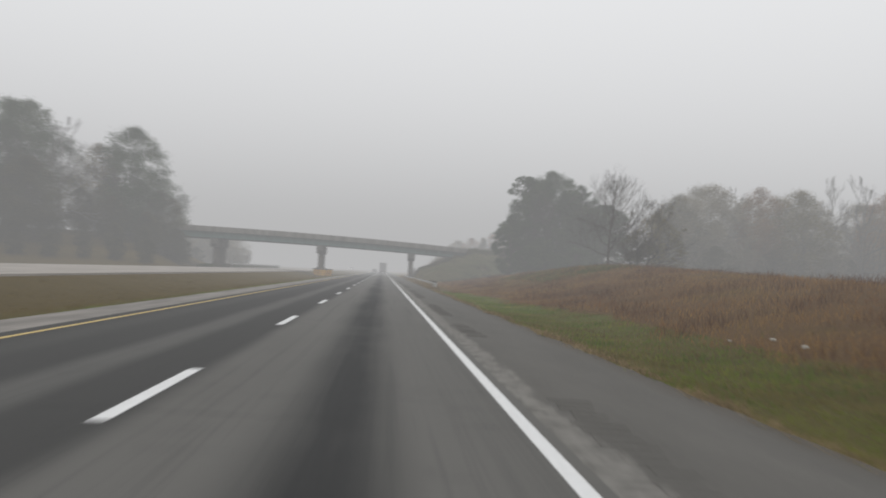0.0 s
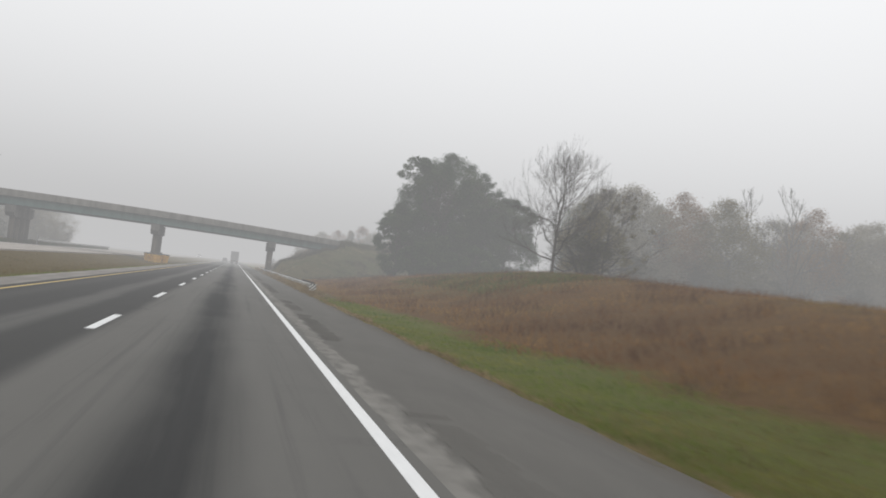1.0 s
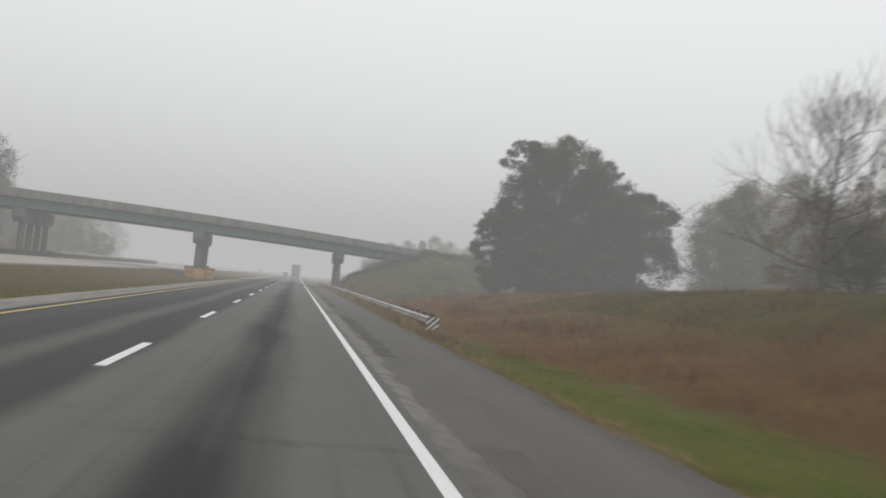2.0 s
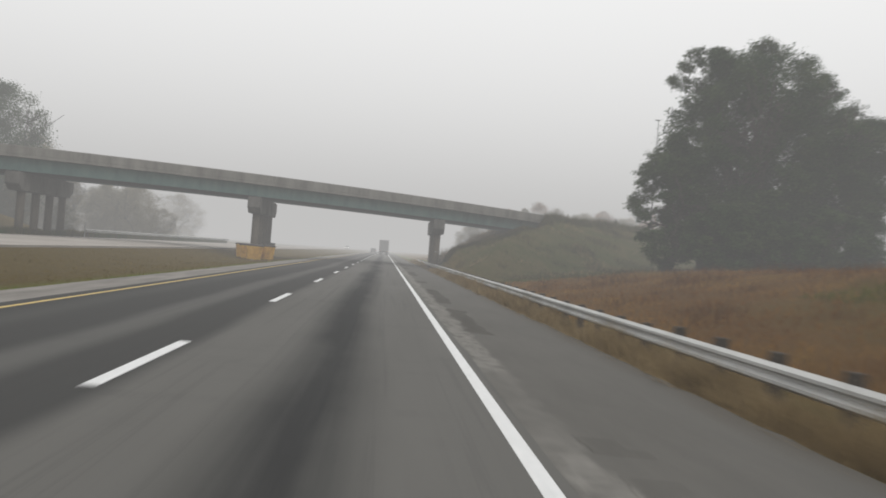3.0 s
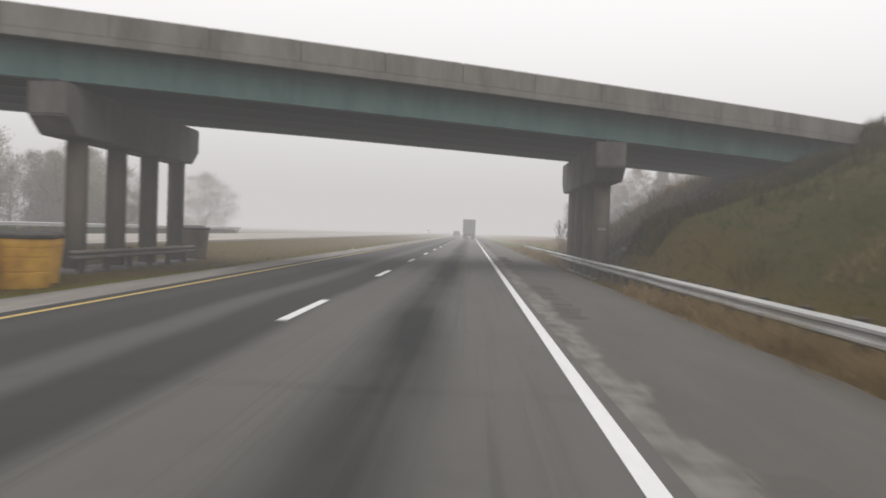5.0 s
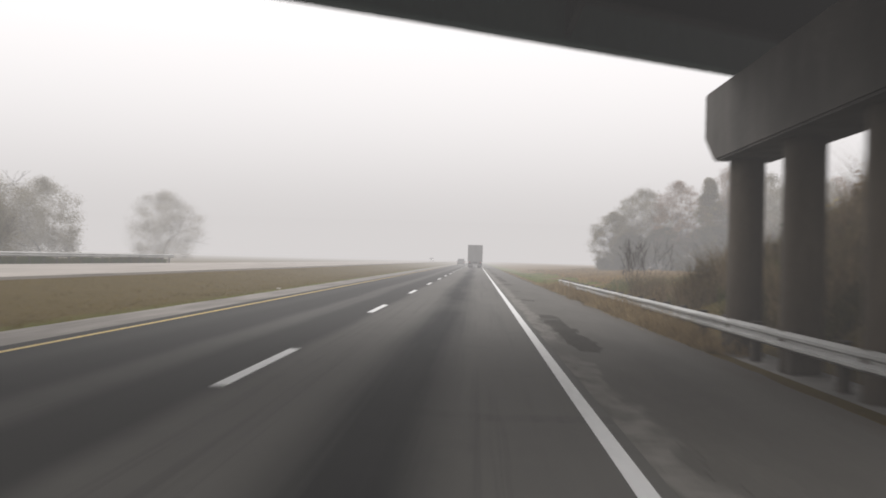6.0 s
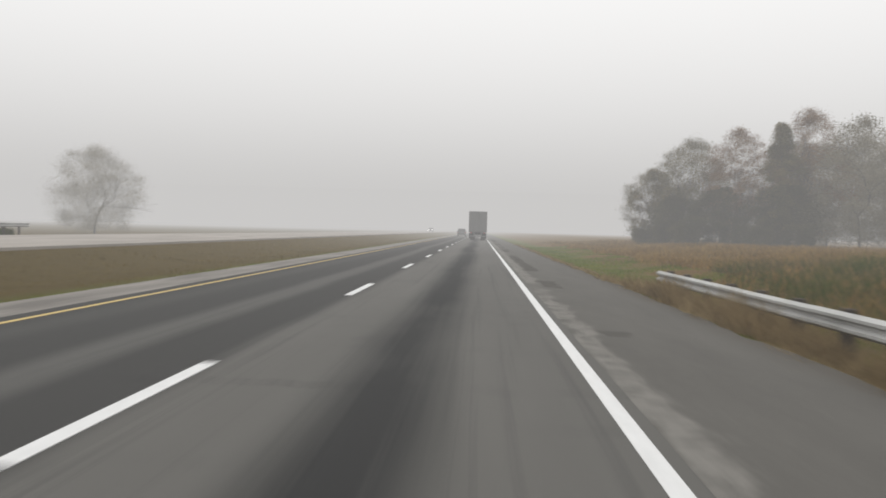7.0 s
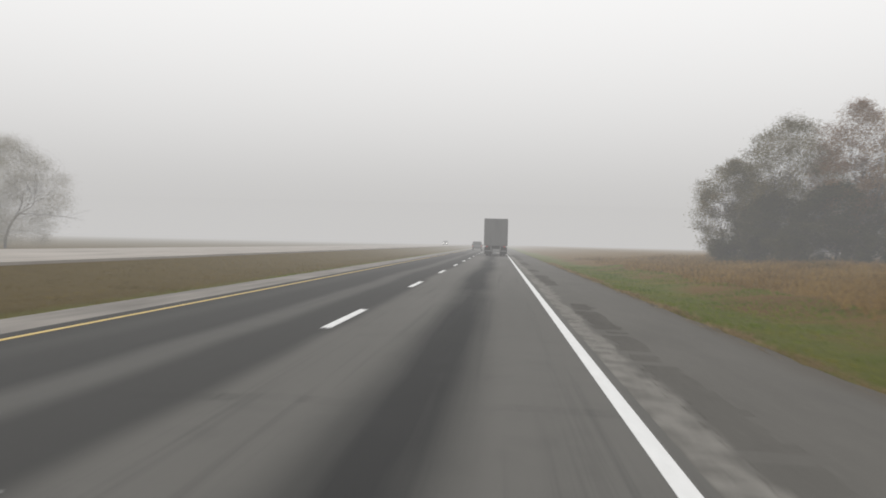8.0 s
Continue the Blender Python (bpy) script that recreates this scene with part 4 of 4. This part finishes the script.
    for k in range(90):
        z = h * (0.06 + 0.92 * k / 90)
        rad = w / 2 * (1 - z / h) ** 0.75 * rng.uniform(0.7, 1.15)
        t = rng.uniform(0, 6.28)
        e = Vector((math.cos(t) * rad, math.sin(t) * rad, z - 0.12 * rad))
        a.append(Vector((0, 0, z)))
        b.append(e)
        r.append((0.05, 0.015))
        tips += [e * q + Vector((0, 0, z)) * (1 - q) for q in (0.3, 0.5, 0.7, 0.85, 1.0)]
    ob = thing("conifer_tree", "tall hazy conifer rising above the wood edge", "tree", "", (x, y, float(ground_z(x, y)) - 0.1))
    part("trunk", tubes("trunk", np.array(a), np.array(b), np.array(r), BARK), None, ob)
    part("crown", leaves("crown", np.array(tips), 52000, 0.09, 0.8, LEAF_OLIVE, seed, 0.0, 430), None, ob)


build_conifer(33.2, 296.0, 14.4, 8.6, 41)

# trees beyond the opposite carriageway, half bare, with haze in their pale colours
build_tree("round_tree", "lone round half-bare tree with fog haze paled into its leaves", "tree", -57.5, 319.0, dict(seed=51, height=13.0, width=13.0, lev=4, trunk=0.10, up=0.06, thick=0.012), (150000, 0.046, 1.9, LEAF_HAZED), sides=3, full=dict(puffs=420, thin=0.45, foot=0.02, puff=0.8, loose=0.6, blunt=3.0), bark=HAZED_BARK)
build_tree("round_tree", "broad half-bare tree beyond the far carriageway, fog haze paled into its leaves", "tree", -60.0, 268.0, dict(seed=52, height=10.5, width=13.0, lev=4, trunk=0.08, up=0.04, thick=0.012, stems=2), (150000, 0.046, 1.9, LEAF_HAZED), sides=3, full=dict(puffs=420, thin=0.45, foot=0.02, puff=0.8, loose=0.6, blunt=3.0), bark=HAZED_BARK)


# rows of trees in the distance, from seven models
def build_woods():
    kinds = []
    # the pale leaf and bark colours add haze that the fog lacks
    for i, (label, h, w, m, cnt, size, shape) in enumerate((
            ("tall hazy green tree in a misty tree line", 17, 12, LEAF_GREEN, 62000, 0.115, dict(puffs=200, thin=0.45, belly=0.42, blunt=3.2, loose=0.3)),
            ("hazy olive tree in a misty tree line", 14, 10, LEAF_OLIVE, 46000, 0.092, dict(puffs=220, thin=0.55, loose=0.35)),
            ("rust brown autumn tree in a misty tree line", 15, 9, LEAF_RUST, 42000, 0.092, dict(puffs=220, thin=0.65, loose=0.4)),
            ("low dark spreading tree in a misty tree line", 12, 10, LEAF_DARK, 40000, 0.098, dict(puffs=180, thin=0.3, foot=0.02, loose=0.35)),
            ("leafless grey tree in a misty tree line", 16, 10, None, 0, 0, None),
            ("tree with fog haze paled into its leaves", 14, 11, LEAF_HAZED, 42000, 0.092, dict(puffs=220, thin=0.6, puff=0.85, loose=0.45)),
            ("soft bushy tree with fog haze paled into its leaves", 12, 11, LEAF_HAZED, 48000, 0.085, dict(puffs=260, thin=0.45, puff=0.85, loose=0.5)))):
        a, b, r, tips = skeleton(60 + i, h * 0.88, w, 3, trunk=0.10, up=0.05, thick=0.024 if i < 4 else 0.011) if m else leader(60 + i, h, w, limbs=16)
        ob = thing("woodland_tree", label, "tree", "trees of the misty tree lines")
        part("trunk", tubes("trunk", a, b, r, BARK if i in (0, 3) else HAZED_BARK, 3, 0.02), None, ob)
        if m:
            part("crown", foliage("crown", 70 + i, h, w, cnt, size, m, **shape), None, ob)
        kinds.append(ob)
    rng = random.Random(9)
    spots = []
    # left, before the bridge
    spots += [(-44.5, 147, 0, 1.12), (-40.5, 149, 3, 0.9), (-51.0, 148, 1, 1.1), (-62.0, 139, 0, 1.2), (-56.0, 132, 3, 1.1), (-68.0, 134, 1, 1.25),
              (-75.0, 128, 0, 1.3), (-64.0, 150, 0, 1.3), (-80.0, 145, 1, 1.3), (-53.5, 139, 4, 1.2), (-70.0, 116, 3, 1.0), (-90.0, 125, 0, 1.2),
              (-37.5, 150, 3, 0.5), (-41.0, 144, 3, 0.55), (-46.0, 141, 3, 0.6), (-51.5, 142, 3, 0.6), (-57.0, 138, 3, 0.6), (-64.0, 133, 3, 0.65), (-49.0, 152, 3, 0.6)]
    # low growth on the bank in front of them
    for x in np.arange(-37, -84, -4.2):
        spots += [(x, 150.5 + rng.uniform(-1, 2), 3, rng.uniform(0.36, 0.5)), (x - 1, near_y(x) - 20 + rng.uniform(-1, 1), 3, rng.uniform(0.22, 0.34)), (x - 3, near_y(x) - 14 + rng.uniform(-1, 1), 3, rng.uniform(0.30, 0.42))]
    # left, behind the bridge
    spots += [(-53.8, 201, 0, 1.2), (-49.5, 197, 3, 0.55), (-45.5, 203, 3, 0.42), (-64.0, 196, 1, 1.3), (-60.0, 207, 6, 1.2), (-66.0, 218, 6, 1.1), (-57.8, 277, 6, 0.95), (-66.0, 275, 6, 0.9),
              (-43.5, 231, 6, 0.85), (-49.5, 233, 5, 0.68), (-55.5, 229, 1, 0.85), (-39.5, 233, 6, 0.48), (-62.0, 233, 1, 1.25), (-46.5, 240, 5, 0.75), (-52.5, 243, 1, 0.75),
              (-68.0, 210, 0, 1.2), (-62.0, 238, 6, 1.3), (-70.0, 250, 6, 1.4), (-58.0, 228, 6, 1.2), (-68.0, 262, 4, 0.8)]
    # right-hand wood behind the meadow
    for k in range(14):
        x = 53 + 6.6 * k
        spots.append((x + rng.uniform(-1.5, 1.5), 152 + rng.uniform(-4, 4), (1, 5, 2, 1, 5, 4, 2)[k % 7], rng.uniform(1.25, 1.45)))
        spots.append((x + 3 + rng.uniform(-2, 2), 147 + rng.uniform(-3, 3), (3, 6)[k % 2], rng.uniform(0.6, 0.9)))
        spots.append((x + 10 + rng.uniform(-2, 2), 172 + rng.uniform(-4, 4), (5, 4, 1)[k % 3], rng.uniform(1.4, 1.6)))
    # right-hand wood after the bridge
    for k in range(18):
        spots.append((42 + 7 * (k % 6) + rng.uniform(-2, 2), 294 + 11 * (k // 6) + rng.uniform(-4, 4), rng.choice((5, 2, 5)), rng.uniform(0.9, 1.1)))
    for k, (x, y, i, s) in enumerate(spots):
        m = Matrix.LocRotScale((x, y, float(ground_z(x, y)) - 0.2), Euler((0, 0, rng.uniform(0, 6.28))), None)
        ob = copy_thing(kinds[i], m)
        ob.scale = (s * rng.uniform(0.9, 1.1), s * rng.uniform(0.9, 1.1), s)
    for i, ob in enumerate(kinds):
        x, y = 56 + 9 * i, 163 + (i % 2) * 3
        ob.location = (x, y, float(ground_z(x, y)) - 0.2)


build_woods()

# leafless shrub and brush after the bridge
build_tree("bare_shrub", "leafless many-stemmed shrub behind the guardrail", "shrub", 6.5, 207.7, dict(seed=81, height=3.3, width=2.2, lev=2, trunk=0.2, up=0.3, wild=0.13, thick=0.0036, stems=7), None, sides=4)
build_tree("bare_shrub", "leafless brushy shrub by the bank foot", "shrub", 11.5, 208.0, dict(seed=82, height=2.2, width=2.4, lev=3, trunk=0.1, up=0.15, wild=0.16, thick=0.01, stems=6), (700, 0.05, 0.4, LEAF_RUST), sides=4)
for i, (x, y, h) in enumerate(((20.5, 299.5, 3.0), (24.0, 297.0, 3.2), (22.2, 295.5, 2.6), (29.2, 291.5, 2.6), (18.6, 302.0, 2.2), (33.0, 290.0, 2.6), (27.5, 294.5, 2.8), (31.0, 293.0, 3.0), (35.0, 292.0, 3.0), (10.2, 197.0, 1.5), (12.5, 196.0, 1.9), (14.5, 198.0, 2.2), (9.0, 201.0, 1.3), (16.5, 202.0, 2.4), (19.0, 205.0, 2.6))):
    build_tree("brush", ("scrubby low green brush below the bridge bank" if i % 2 else "scrubby low rust brown brush below the bridge bank") if y < 206 else "scrubby low brush at the wood edge", "shrub", x, y, dict(seed=90 + i, height=h, width=h * 1.25, lev=2, trunk=0.06, up=0.08, stems=5), (12000, 0.055, 0.5, (LEAF_GREEN if i % 2 else LEAF_RUST) if y < 206 else LEAF_DARK), group="low brush")


# ---- grass ----
def blades(name, label, pts, low, high, width, material, seed, lean=0.35):
    """Bent grass blades rooted at the given points; one object of many."""
    g = np.random.default_rng(seed)
    n = len(pts)
    base = np.stack([pts[:, 0], pts[:, 1], ground_z(pts[:, 0], pts[:, 1]) - 0.03], 1)
    h = g.uniform(low, high, (n, 1)) * pts[:, 2:3]
    t = g.uniform(0, 2 * math.pi, n)
    side = np.stack([np.cos(t), np.sin(t), 0 * t], 1)
    bend = np.stack([np.cos(t + 1.3), np.sin(t + 1.3), 0 * t], 1) * h * g.uniform(0.05, lean, (n, 1)) * 1.6
    up = np.array([[0, 0, 1.0]])
    w = width * g.uniform(0.6, 1.3, (n, 1))
    mid = base + up * h * 0.55 + bend * 0.3
    top = base + up * h + bend
    v = np.stack([base - side * w, base + side * w, mid + side * w * 0.8, mid - side * w * 0.8, top], 1).reshape(-1, 3)
    k = np.arange(n)[:, None] * 5
    f3 = np.concatenate([k + [[0, 1, 2]], k + [[0, 2, 3]], k + [[3, 2, 4]]], 0)
    ob = new(name, array_mesh(name, v, f3, material))
    return tagged(ob, label, "grass", kind="stuff")


def scatter(n, x0, x1, y0, y1, seed, keep=None, clump=0.5, bare=0.35):
    g = np.random.default_rng(seed)
    x, y = g.uniform(x0, x1, n), g.uniform(y0, y1, n)
    size = np.array([0.75 + clump * noise.noise((a * 0.35, b * 0.35, seed)) + 0.3 * noise.noise((a * 1.7, b * 1.7, seed)) for a, b in zip(x, y)])
    ok = size > bare
    if keep is not None:
        ok &= keep(x, y)
    return np.stack([x, y, size], 1)[ok]


def meadow(x, y):
    start = np.interp(y, [0, 40, 72, 98, 170], [8.8, 8.3, 7.1, 5.6, 5.6]) + 0.9 * np.sin(y * 0.21) + 0.5 * np.sin(y * 0.67)
    return (x > start) & (y < 150 - 0.5 * np.maximum(0, 16 - x)) & (y < near_y(x) - 9)


def bank_top(x, y):
    return (ground_z(x, y) > -0.6) & ~meadow(x, y) & ((y < near_y(x) + 26) | (x > 22))


def after_bridge(x, y):
    return x > np.interp(y, [218, 232], [6.3, 8.8]) + 0.6 * np.sin(y * 0.3)


blades("meadow_grass", "brown autumn meadow grass", scatter(105000, 5, 36, -2, 168, 1, meadow), 0.18, 0.46, 0.011, GRASS_BROWN, 1, 1.3)
blades("crest_grass", "olive green grass round the bare trees on the rise", scatter(30000, 14, 35, 80, 114, 41), 0.16, 0.42, 0.013, GRASS_CREST, 41, 1.2)
blades("meadow_tufts", "dark rusty tufts standing above the meadow grass", scatter(60000, 8, 34, -2, 150, 42, meadow, 1.1, 0.95), 0.30, 0.62, 0.010, GRASS_RUST, 42, 0.9)
blades("verge_grass", "short green grass on the verge", scatter(40000, 2.75, 9.2, -2, 86, 2, lambda x, y: x < np.interp(y, [0, 40, 72, 90], [9.2, 8.6, 7.3, 6.0])), 0.05, 0.17, 0.017, GRASS_GREEN, 2)
blades("verge_straw", "dry straw mixed into the mown verge", scatter(22000, 3.0, 9.0, -2, 42, 21), 0.05, 0.18, 0.014, GRASS_STRAW, 21)
blades("verge_grass", "short green grass on the verge beyond the bridge", scatter(34000, 2.9, 9.6, 206, 300, 22, lambda x, y: (x < 7) | (y > 224)), 0.05, 0.17, 0.017, GRASS_GREEN, 22)
blades("rail_grass", "tufts of dry tan grass under the guardrail", scatter(46000, 3.15, 4.6, 84, 226, 3, lambda x, y: (y < 165) | (y > 185), 0.9, 0.55), 0.20, 0.72, 0.009, GRASS_TAN, 3, 0.9)
blades("rail_tufts", "tall dead grass tufts against the guardrail", scatter(24000, 3.5, 4.06, 90, 226, 34, lambda x, y: (y < 163) | (y > 187), 0.9, 0.62), 0.30, 0.66, 0.009, GRASS_TAN, 34, 0.9)
blades("edge_grass", "thin dead grass fringe along the shoulder", scatter(72000, 2.78, 3.75, -2, 300, 33, lambda x, y: (y < 165) | (y > 185), 0.9, 0.5), 0.06, 0.24, 0.011, GRASS_TAN, 33, 1.4)
blades("bank_grass", "rough olive grass on the bank", scatter(92000, 4.9, 56, 138, 214, 4, bank_top), 0.10, 0.32, 0.014, GRASS_BANK, 4, 1.4)
blades("bank_weeds", "tall brown weeds along the bank top and foot", scatter(60000, 6.0, 60, 160, 214, 7, lambda x, y: (np.abs(np.abs(y - near_y(x) - WIDE / 2) * 0.9017 - 6.6) < 0.9) & (x > 16) | (y > near_y(x) + WIDE + 1.5) & (x < 26)), 0.35, 1.05, 0.014, GRASS_BANK, 7, 0.6)
blades("bank_tufts", "ragged clumps of dark weeds on the bank", scatter(110000, 5.4, 50, 140, 206, 73, bank_top, 1.2, 1.02), 0.22, 0.62, 0.012, GRASS_SCRUB, 73, 1.0)
blades("bank_straw", "pale straw tufts among the bank grass", scatter(60000, 5.4, 50, 140, 206, 74, bank_top, 1.2, 1.10), 0.18, 0.48, 0.010, GRASS_TAN, 74, 1.1)
blades("slope_weeds", "dark scrubby weeds on the bank below the bridge end", scatter(110000, 5.2, 17, 158, 204, 71, lambda x, y: (np.abs(y - near_y(x) + 0.4) < 4.2) | (np.abs(y - near_y(x) - 13.0) < 3.5), 0.8, 0.3), 0.20, 0.68, 0.014, GRASS_SCRUB, 71, 0.8)
blades("crest_weeds", "tall dark weeds along the bank crest", scatter(95000, 15.6, 60, 168, 206, 72, lambda x, y: np.abs(y - near_y(x) + 1.5) < 1.6, 1.1, 0.4), 0.35, 0.90, 0.012, GRASS_SCRUB, 72, 0.8)
blades("field_grass", "dry tan field grass beyond the bridge", scatter(80000, 6.3, 40, 196, 330, 5, after_bridge), 0.20, 0.60, 0.016, GRASS_FIELD, 5, 1.2)
blades("tall_weeds", "tall dead brown weeds with pale heads behind the guardrail", scatter(60000, 5.4, 16, 184, 209, 16, lambda x, y: (x > 5.8 + 0.5 * np.sin(y * 0.7)) & (y > near_y(x) + WIDE - 2), 1.0, 0.45), 0.50, 1.45, 0.010, GRASS_WEED, 16, 0.6)
blades("field_weeds", "olive and brown field weeds beyond the bridge", scatter(40000, 5.0, 40, 190, 240, 15, after_bridge, 1.0, 0.5), 0.25, 0.85, 0.012, GRASS_BANK, 15, 1.2)
blades("median_grass", "low dry grass on the median", scatter(46000, -17.4, -9.3, -2, 330, 6), 0.05, 0.17, 0.014, GRASS_MEDIAN, 6)
blades("median_fringe", "short green grass fringe along the median shoulder", scatter(20000, -9.9, -9.15, -2, 330, 61), 0.04, 0.15, 0.013, GRASS_GREEN, 61, 1.0)
blades("roadside_grass", "dull grass behind the far guardrail", scatter(70000, -33.8, -31.95, 150, 252, 8, None, 0.3), 0.45, 0.88, 0.02, GRASS_BANK, 8)


def build_flowers():
    """Small yellow blooms on thin stalks in the weeds after the bridge."""
    g = np.random.default_rng(44)
    n = 70
    x, y = g.uniform(7.2, 12.5, n), g.uniform(193, 212, n)
    tips = np.stack([x, y, ground_z(x, y) + g.uniform(0.45, 1.0, n)], 1)
    stalk = tagged(new("flower_stalks", tubes("flower_stalks", tips * (1, 1, 0) + np.stack([0 * x, 0 * x, ground_z(x, y) - 0.05], 1), tips, np.full((n, 2), 0.005), GRASS_BANK, 3, 0.004)), "thin olive stalks among the weeds", "weeds", kind="stuff")
    bloom = new("wildflowers", leaves("wildflowers", tips, n * 9, 0.035, 0.09, BLOOM, 44, 0.0, n))
    tagged(bloom, "small yellow wildflowers among the weeds", "flowers", kind="stuff")


build_flowers()


def build_litter():
    for i, (x, y, s) in enumerate(((9.6, 22.2, 0.08), (9.4, 20.0, 0.09), (8.6, 22.8, 0.06), (-10.4, 208.0, 0.10), (-12.2, 156.2, 0.10))):
        rng = random.Random(i)
        bm = bmesh.new()
        bmesh.ops.create_icosphere(bm, subdivisions=2, radius=s)
        for v in bm.verts:
            v.co *= 0.75 + 0.45 * rng.random()
            v.co.z *= 0.5
        ob = tagged(part("litter", bm, LITTER), "crumpled pale scrap of litter in the grass", "litter", "scraps of litter")
        ob.location = (x, y, float(ground_z(x, y)) + s * 0.25 + (0.12 if x > 5 else 0.0))


build_litter()


# ---- vehicles ahead ----
def wheel(parent, x, y, r, w):
    bm = lathe([(r * 0.96, 0), (r, 0.04), (r, w - 0.04), (r * 0.96, w)], 18)
    bmesh.ops.rotate(bm, verts=bm.verts[:], matrix=Matrix.Rotation(math.pi / 2, 3, "Y"))
    bmesh.ops.translate(bm, verts=bm.verts[:], vec=(x, y, r))
    t = part("wheel", bm, BLACK, parent)
    bm = lathe([(r * 0.55, -0.01), (r * 0.5, w + 0.01)], 14)
    bmesh.ops.rotate(bm, verts=bm.verts[:], matrix=Matrix.Rotation(math.pi / 2, 3, "Y"))
    bmesh.ops.translate(bm, verts=bm.verts[:], vec=(x, y, r))
    part("rim", bm, STEEL_POLE, t)


def build_truck(x, y):
    ob = thing("semi_truck", "grey box semi trailer seen from behind in fog", "truck", at=(x, y, 0.03))
    part("trailer_box", box(-1.29, 1.29, 0.0, 15.8, 1.10, 4.08, 0.03), TRAILER, ob)
    for s in (-1, 1):
        d = part("rear_door", box(min(0.02 * s, 1.22 * s), max(0.02 * s, 1.22 * s), -0.05, 0.0, 1.18, 3.98, 0.01), TRAILER, ob, "grey trailer door")
        part("lock_rod", box(0.42 * s - 0.02, 0.42 * s + 0.02, -0.10, -0.05, 1.2, 3.96), STEEL_POLE, d)
        part("hinge", box(1.16 * s - 0.04, 1.16 * s + 0.04, -0.08, -0.045, 2.4, 2.6), STEEL_POLE, d)
        part("tail_light", box(0.95 * s - 0.14, 0.95 * s + 0.14, -0.08, 0.0, 0.98, 1.09), RED_LENS, ob, "red tail light")
        part("mud_flap", box(0.95 * s - 0.3, 0.95 * s + 0.3, 0.9, 0.92, 0.2, 1.0), BLACK, ob, "black mud flap")
        for yy in (1.6, 2.9, 16.6, 17.9):
            for o in (0.0, 0.32):
                wheel(ob, (0.92 - o) * s - 0.14, yy, 0.51, 0.28)
    part("bumper_bar", box(-1.15, 1.15, -0.03, 0.08, 0.50, 0.62, 0.01), STEEL_POLE, ob)
    for s in (-0.5, 0.5):
        part("bumper_strut", box(s - 0.05, s + 0.05, 0.0, 0.07, 0.6, 1.1), STEEL_POLE, ob)
    part("frame_rail", box(-0.5, 0.5, 0.3, 15.5, 0.85, 1.10), BLACK, ob)
    part("cab", box(-1.22, 1.22, 16.4, 19.6, 0.6, 3.7, 0.12), CAR_PAINT, ob)
    wheel(ob, -1.15, 20.4, 0.5, 0.28)
    wheel(ob, 0.87, 20.4, 0.5, 0.28)
    part("hood", box(-1.1, 1.1, 19.5, 21.4, 0.6, 2.0, 0.15), CAR_PAINT, ob)


def car_body(w, l, h, belt, nose, tail):
    """A car shell from a side outline, drawn in towards the roof."""
    side = [(0.05, 0.35), (0.0, belt * 0.75), (0.06, belt), (tail, h), (l * 0.52, h + 0.02), (l * 0.70, belt + 0.05), (l - nose, belt - 0.05), (l, belt * 0.7), (l - 0.04, 0.32)]
    bm = bmesh.new()
    rows = []
    for f in (-1, -0.86, 0.86, 1):
        row = []
        for y, z in side:
            pinch = 1 - 0.16 * max(0, (z - belt) / (h - belt))
            row.append(bm.verts.new((f * w / 2 * pinch, y, z - (0.03 if abs(f) == 1 else 0))))
        rows.append(row)
    for a, b in zip(rows, rows[1:]):
        for k in range(len(side)):
            j = (k + 1) % len(side)
            bm.faces.new((a[k], b[k], b[j], a[j]))
    bm.faces.new(rows[0])
    bm.faces.new(rows[-1][::-1])
    bmesh.ops.recalc_face_normals(bm, faces=bm.faces[:])
    return bm


def build_car(name, label, x, y, turned=False):
    ob = thing(name, label, "car", at=(x, y, 0.02 if x > -10 else 0.40))
    if turned:
        ob.rotation_euler = (0, 0, math.pi)
    part("body", car_body(1.86, 4.5, 1.70, 0.98, 0.7, 0.30), CAR_PAINT, ob)
    part("rear_window", hexa(bmesh.new(), [(-0.72, 0.075, 1.04), (0.72, 0.075, 1.04), (0.72, 0.12, 1.04), (-0.72, 0.12, 1.04), (-0.62, 0.245, 1.58), (0.62, 0.245, 1.58), (0.62, 0.30, 1.58), (-0.62, 0.30, 1.58)]), GLASS, ob, "dark rear window")
    part("bumper", box(-0.9, 0.9, -0.08, 0.1, 0.36, 0.58, 0.04), BLACK, ob)
    for s in (-1, 1):
        part("tail_light", box(0.8 * s - 0.09, 0.8 * s + 0.09, -0.03, 0.1, 0.72, 1.0, 0.01), RED_LENS, ob, "red tail light")
        part("mirror", box(1.02 * s - 0.1, 1.02 * s + 0.1, 2.75, 2.85, 1.0, 1.15, 0.02), CAR_PAINT, ob)
        for yy in (0.85, 3.55):
            wheel(ob, 0.80 * s - 0.11, yy, 0.34, 0.22)
    return ob


build_truck(-1.45, 318.0)
build_car("sport_utility_car", "dark grey sport utility car fading into fog", -5.2, 385.0)
oncoming = build_car("oncoming_car", "oncoming car with lit headlamps deep in fog", -22.0, 560.0, True)
LAMP = bpy.data.materials.new("lit_headlamp")
LAMP.use_nodes = True
LAMP.node_tree.nodes["Principled BSDF"].inputs["Emission Color"].default_value = (1.0, 0.97, 0.9, 1)
LAMP.node_tree.nodes["Principled BSDF"].inputs["Emission Strength"].default_value = 6.0
for s in (-0.68, 0.68):
    part("headlamp", box(s - 0.16, s + 0.16, 4.40, 4.52, 0.62, 0.80, 0.02), LAMP, oncoming, "lit headlamp")
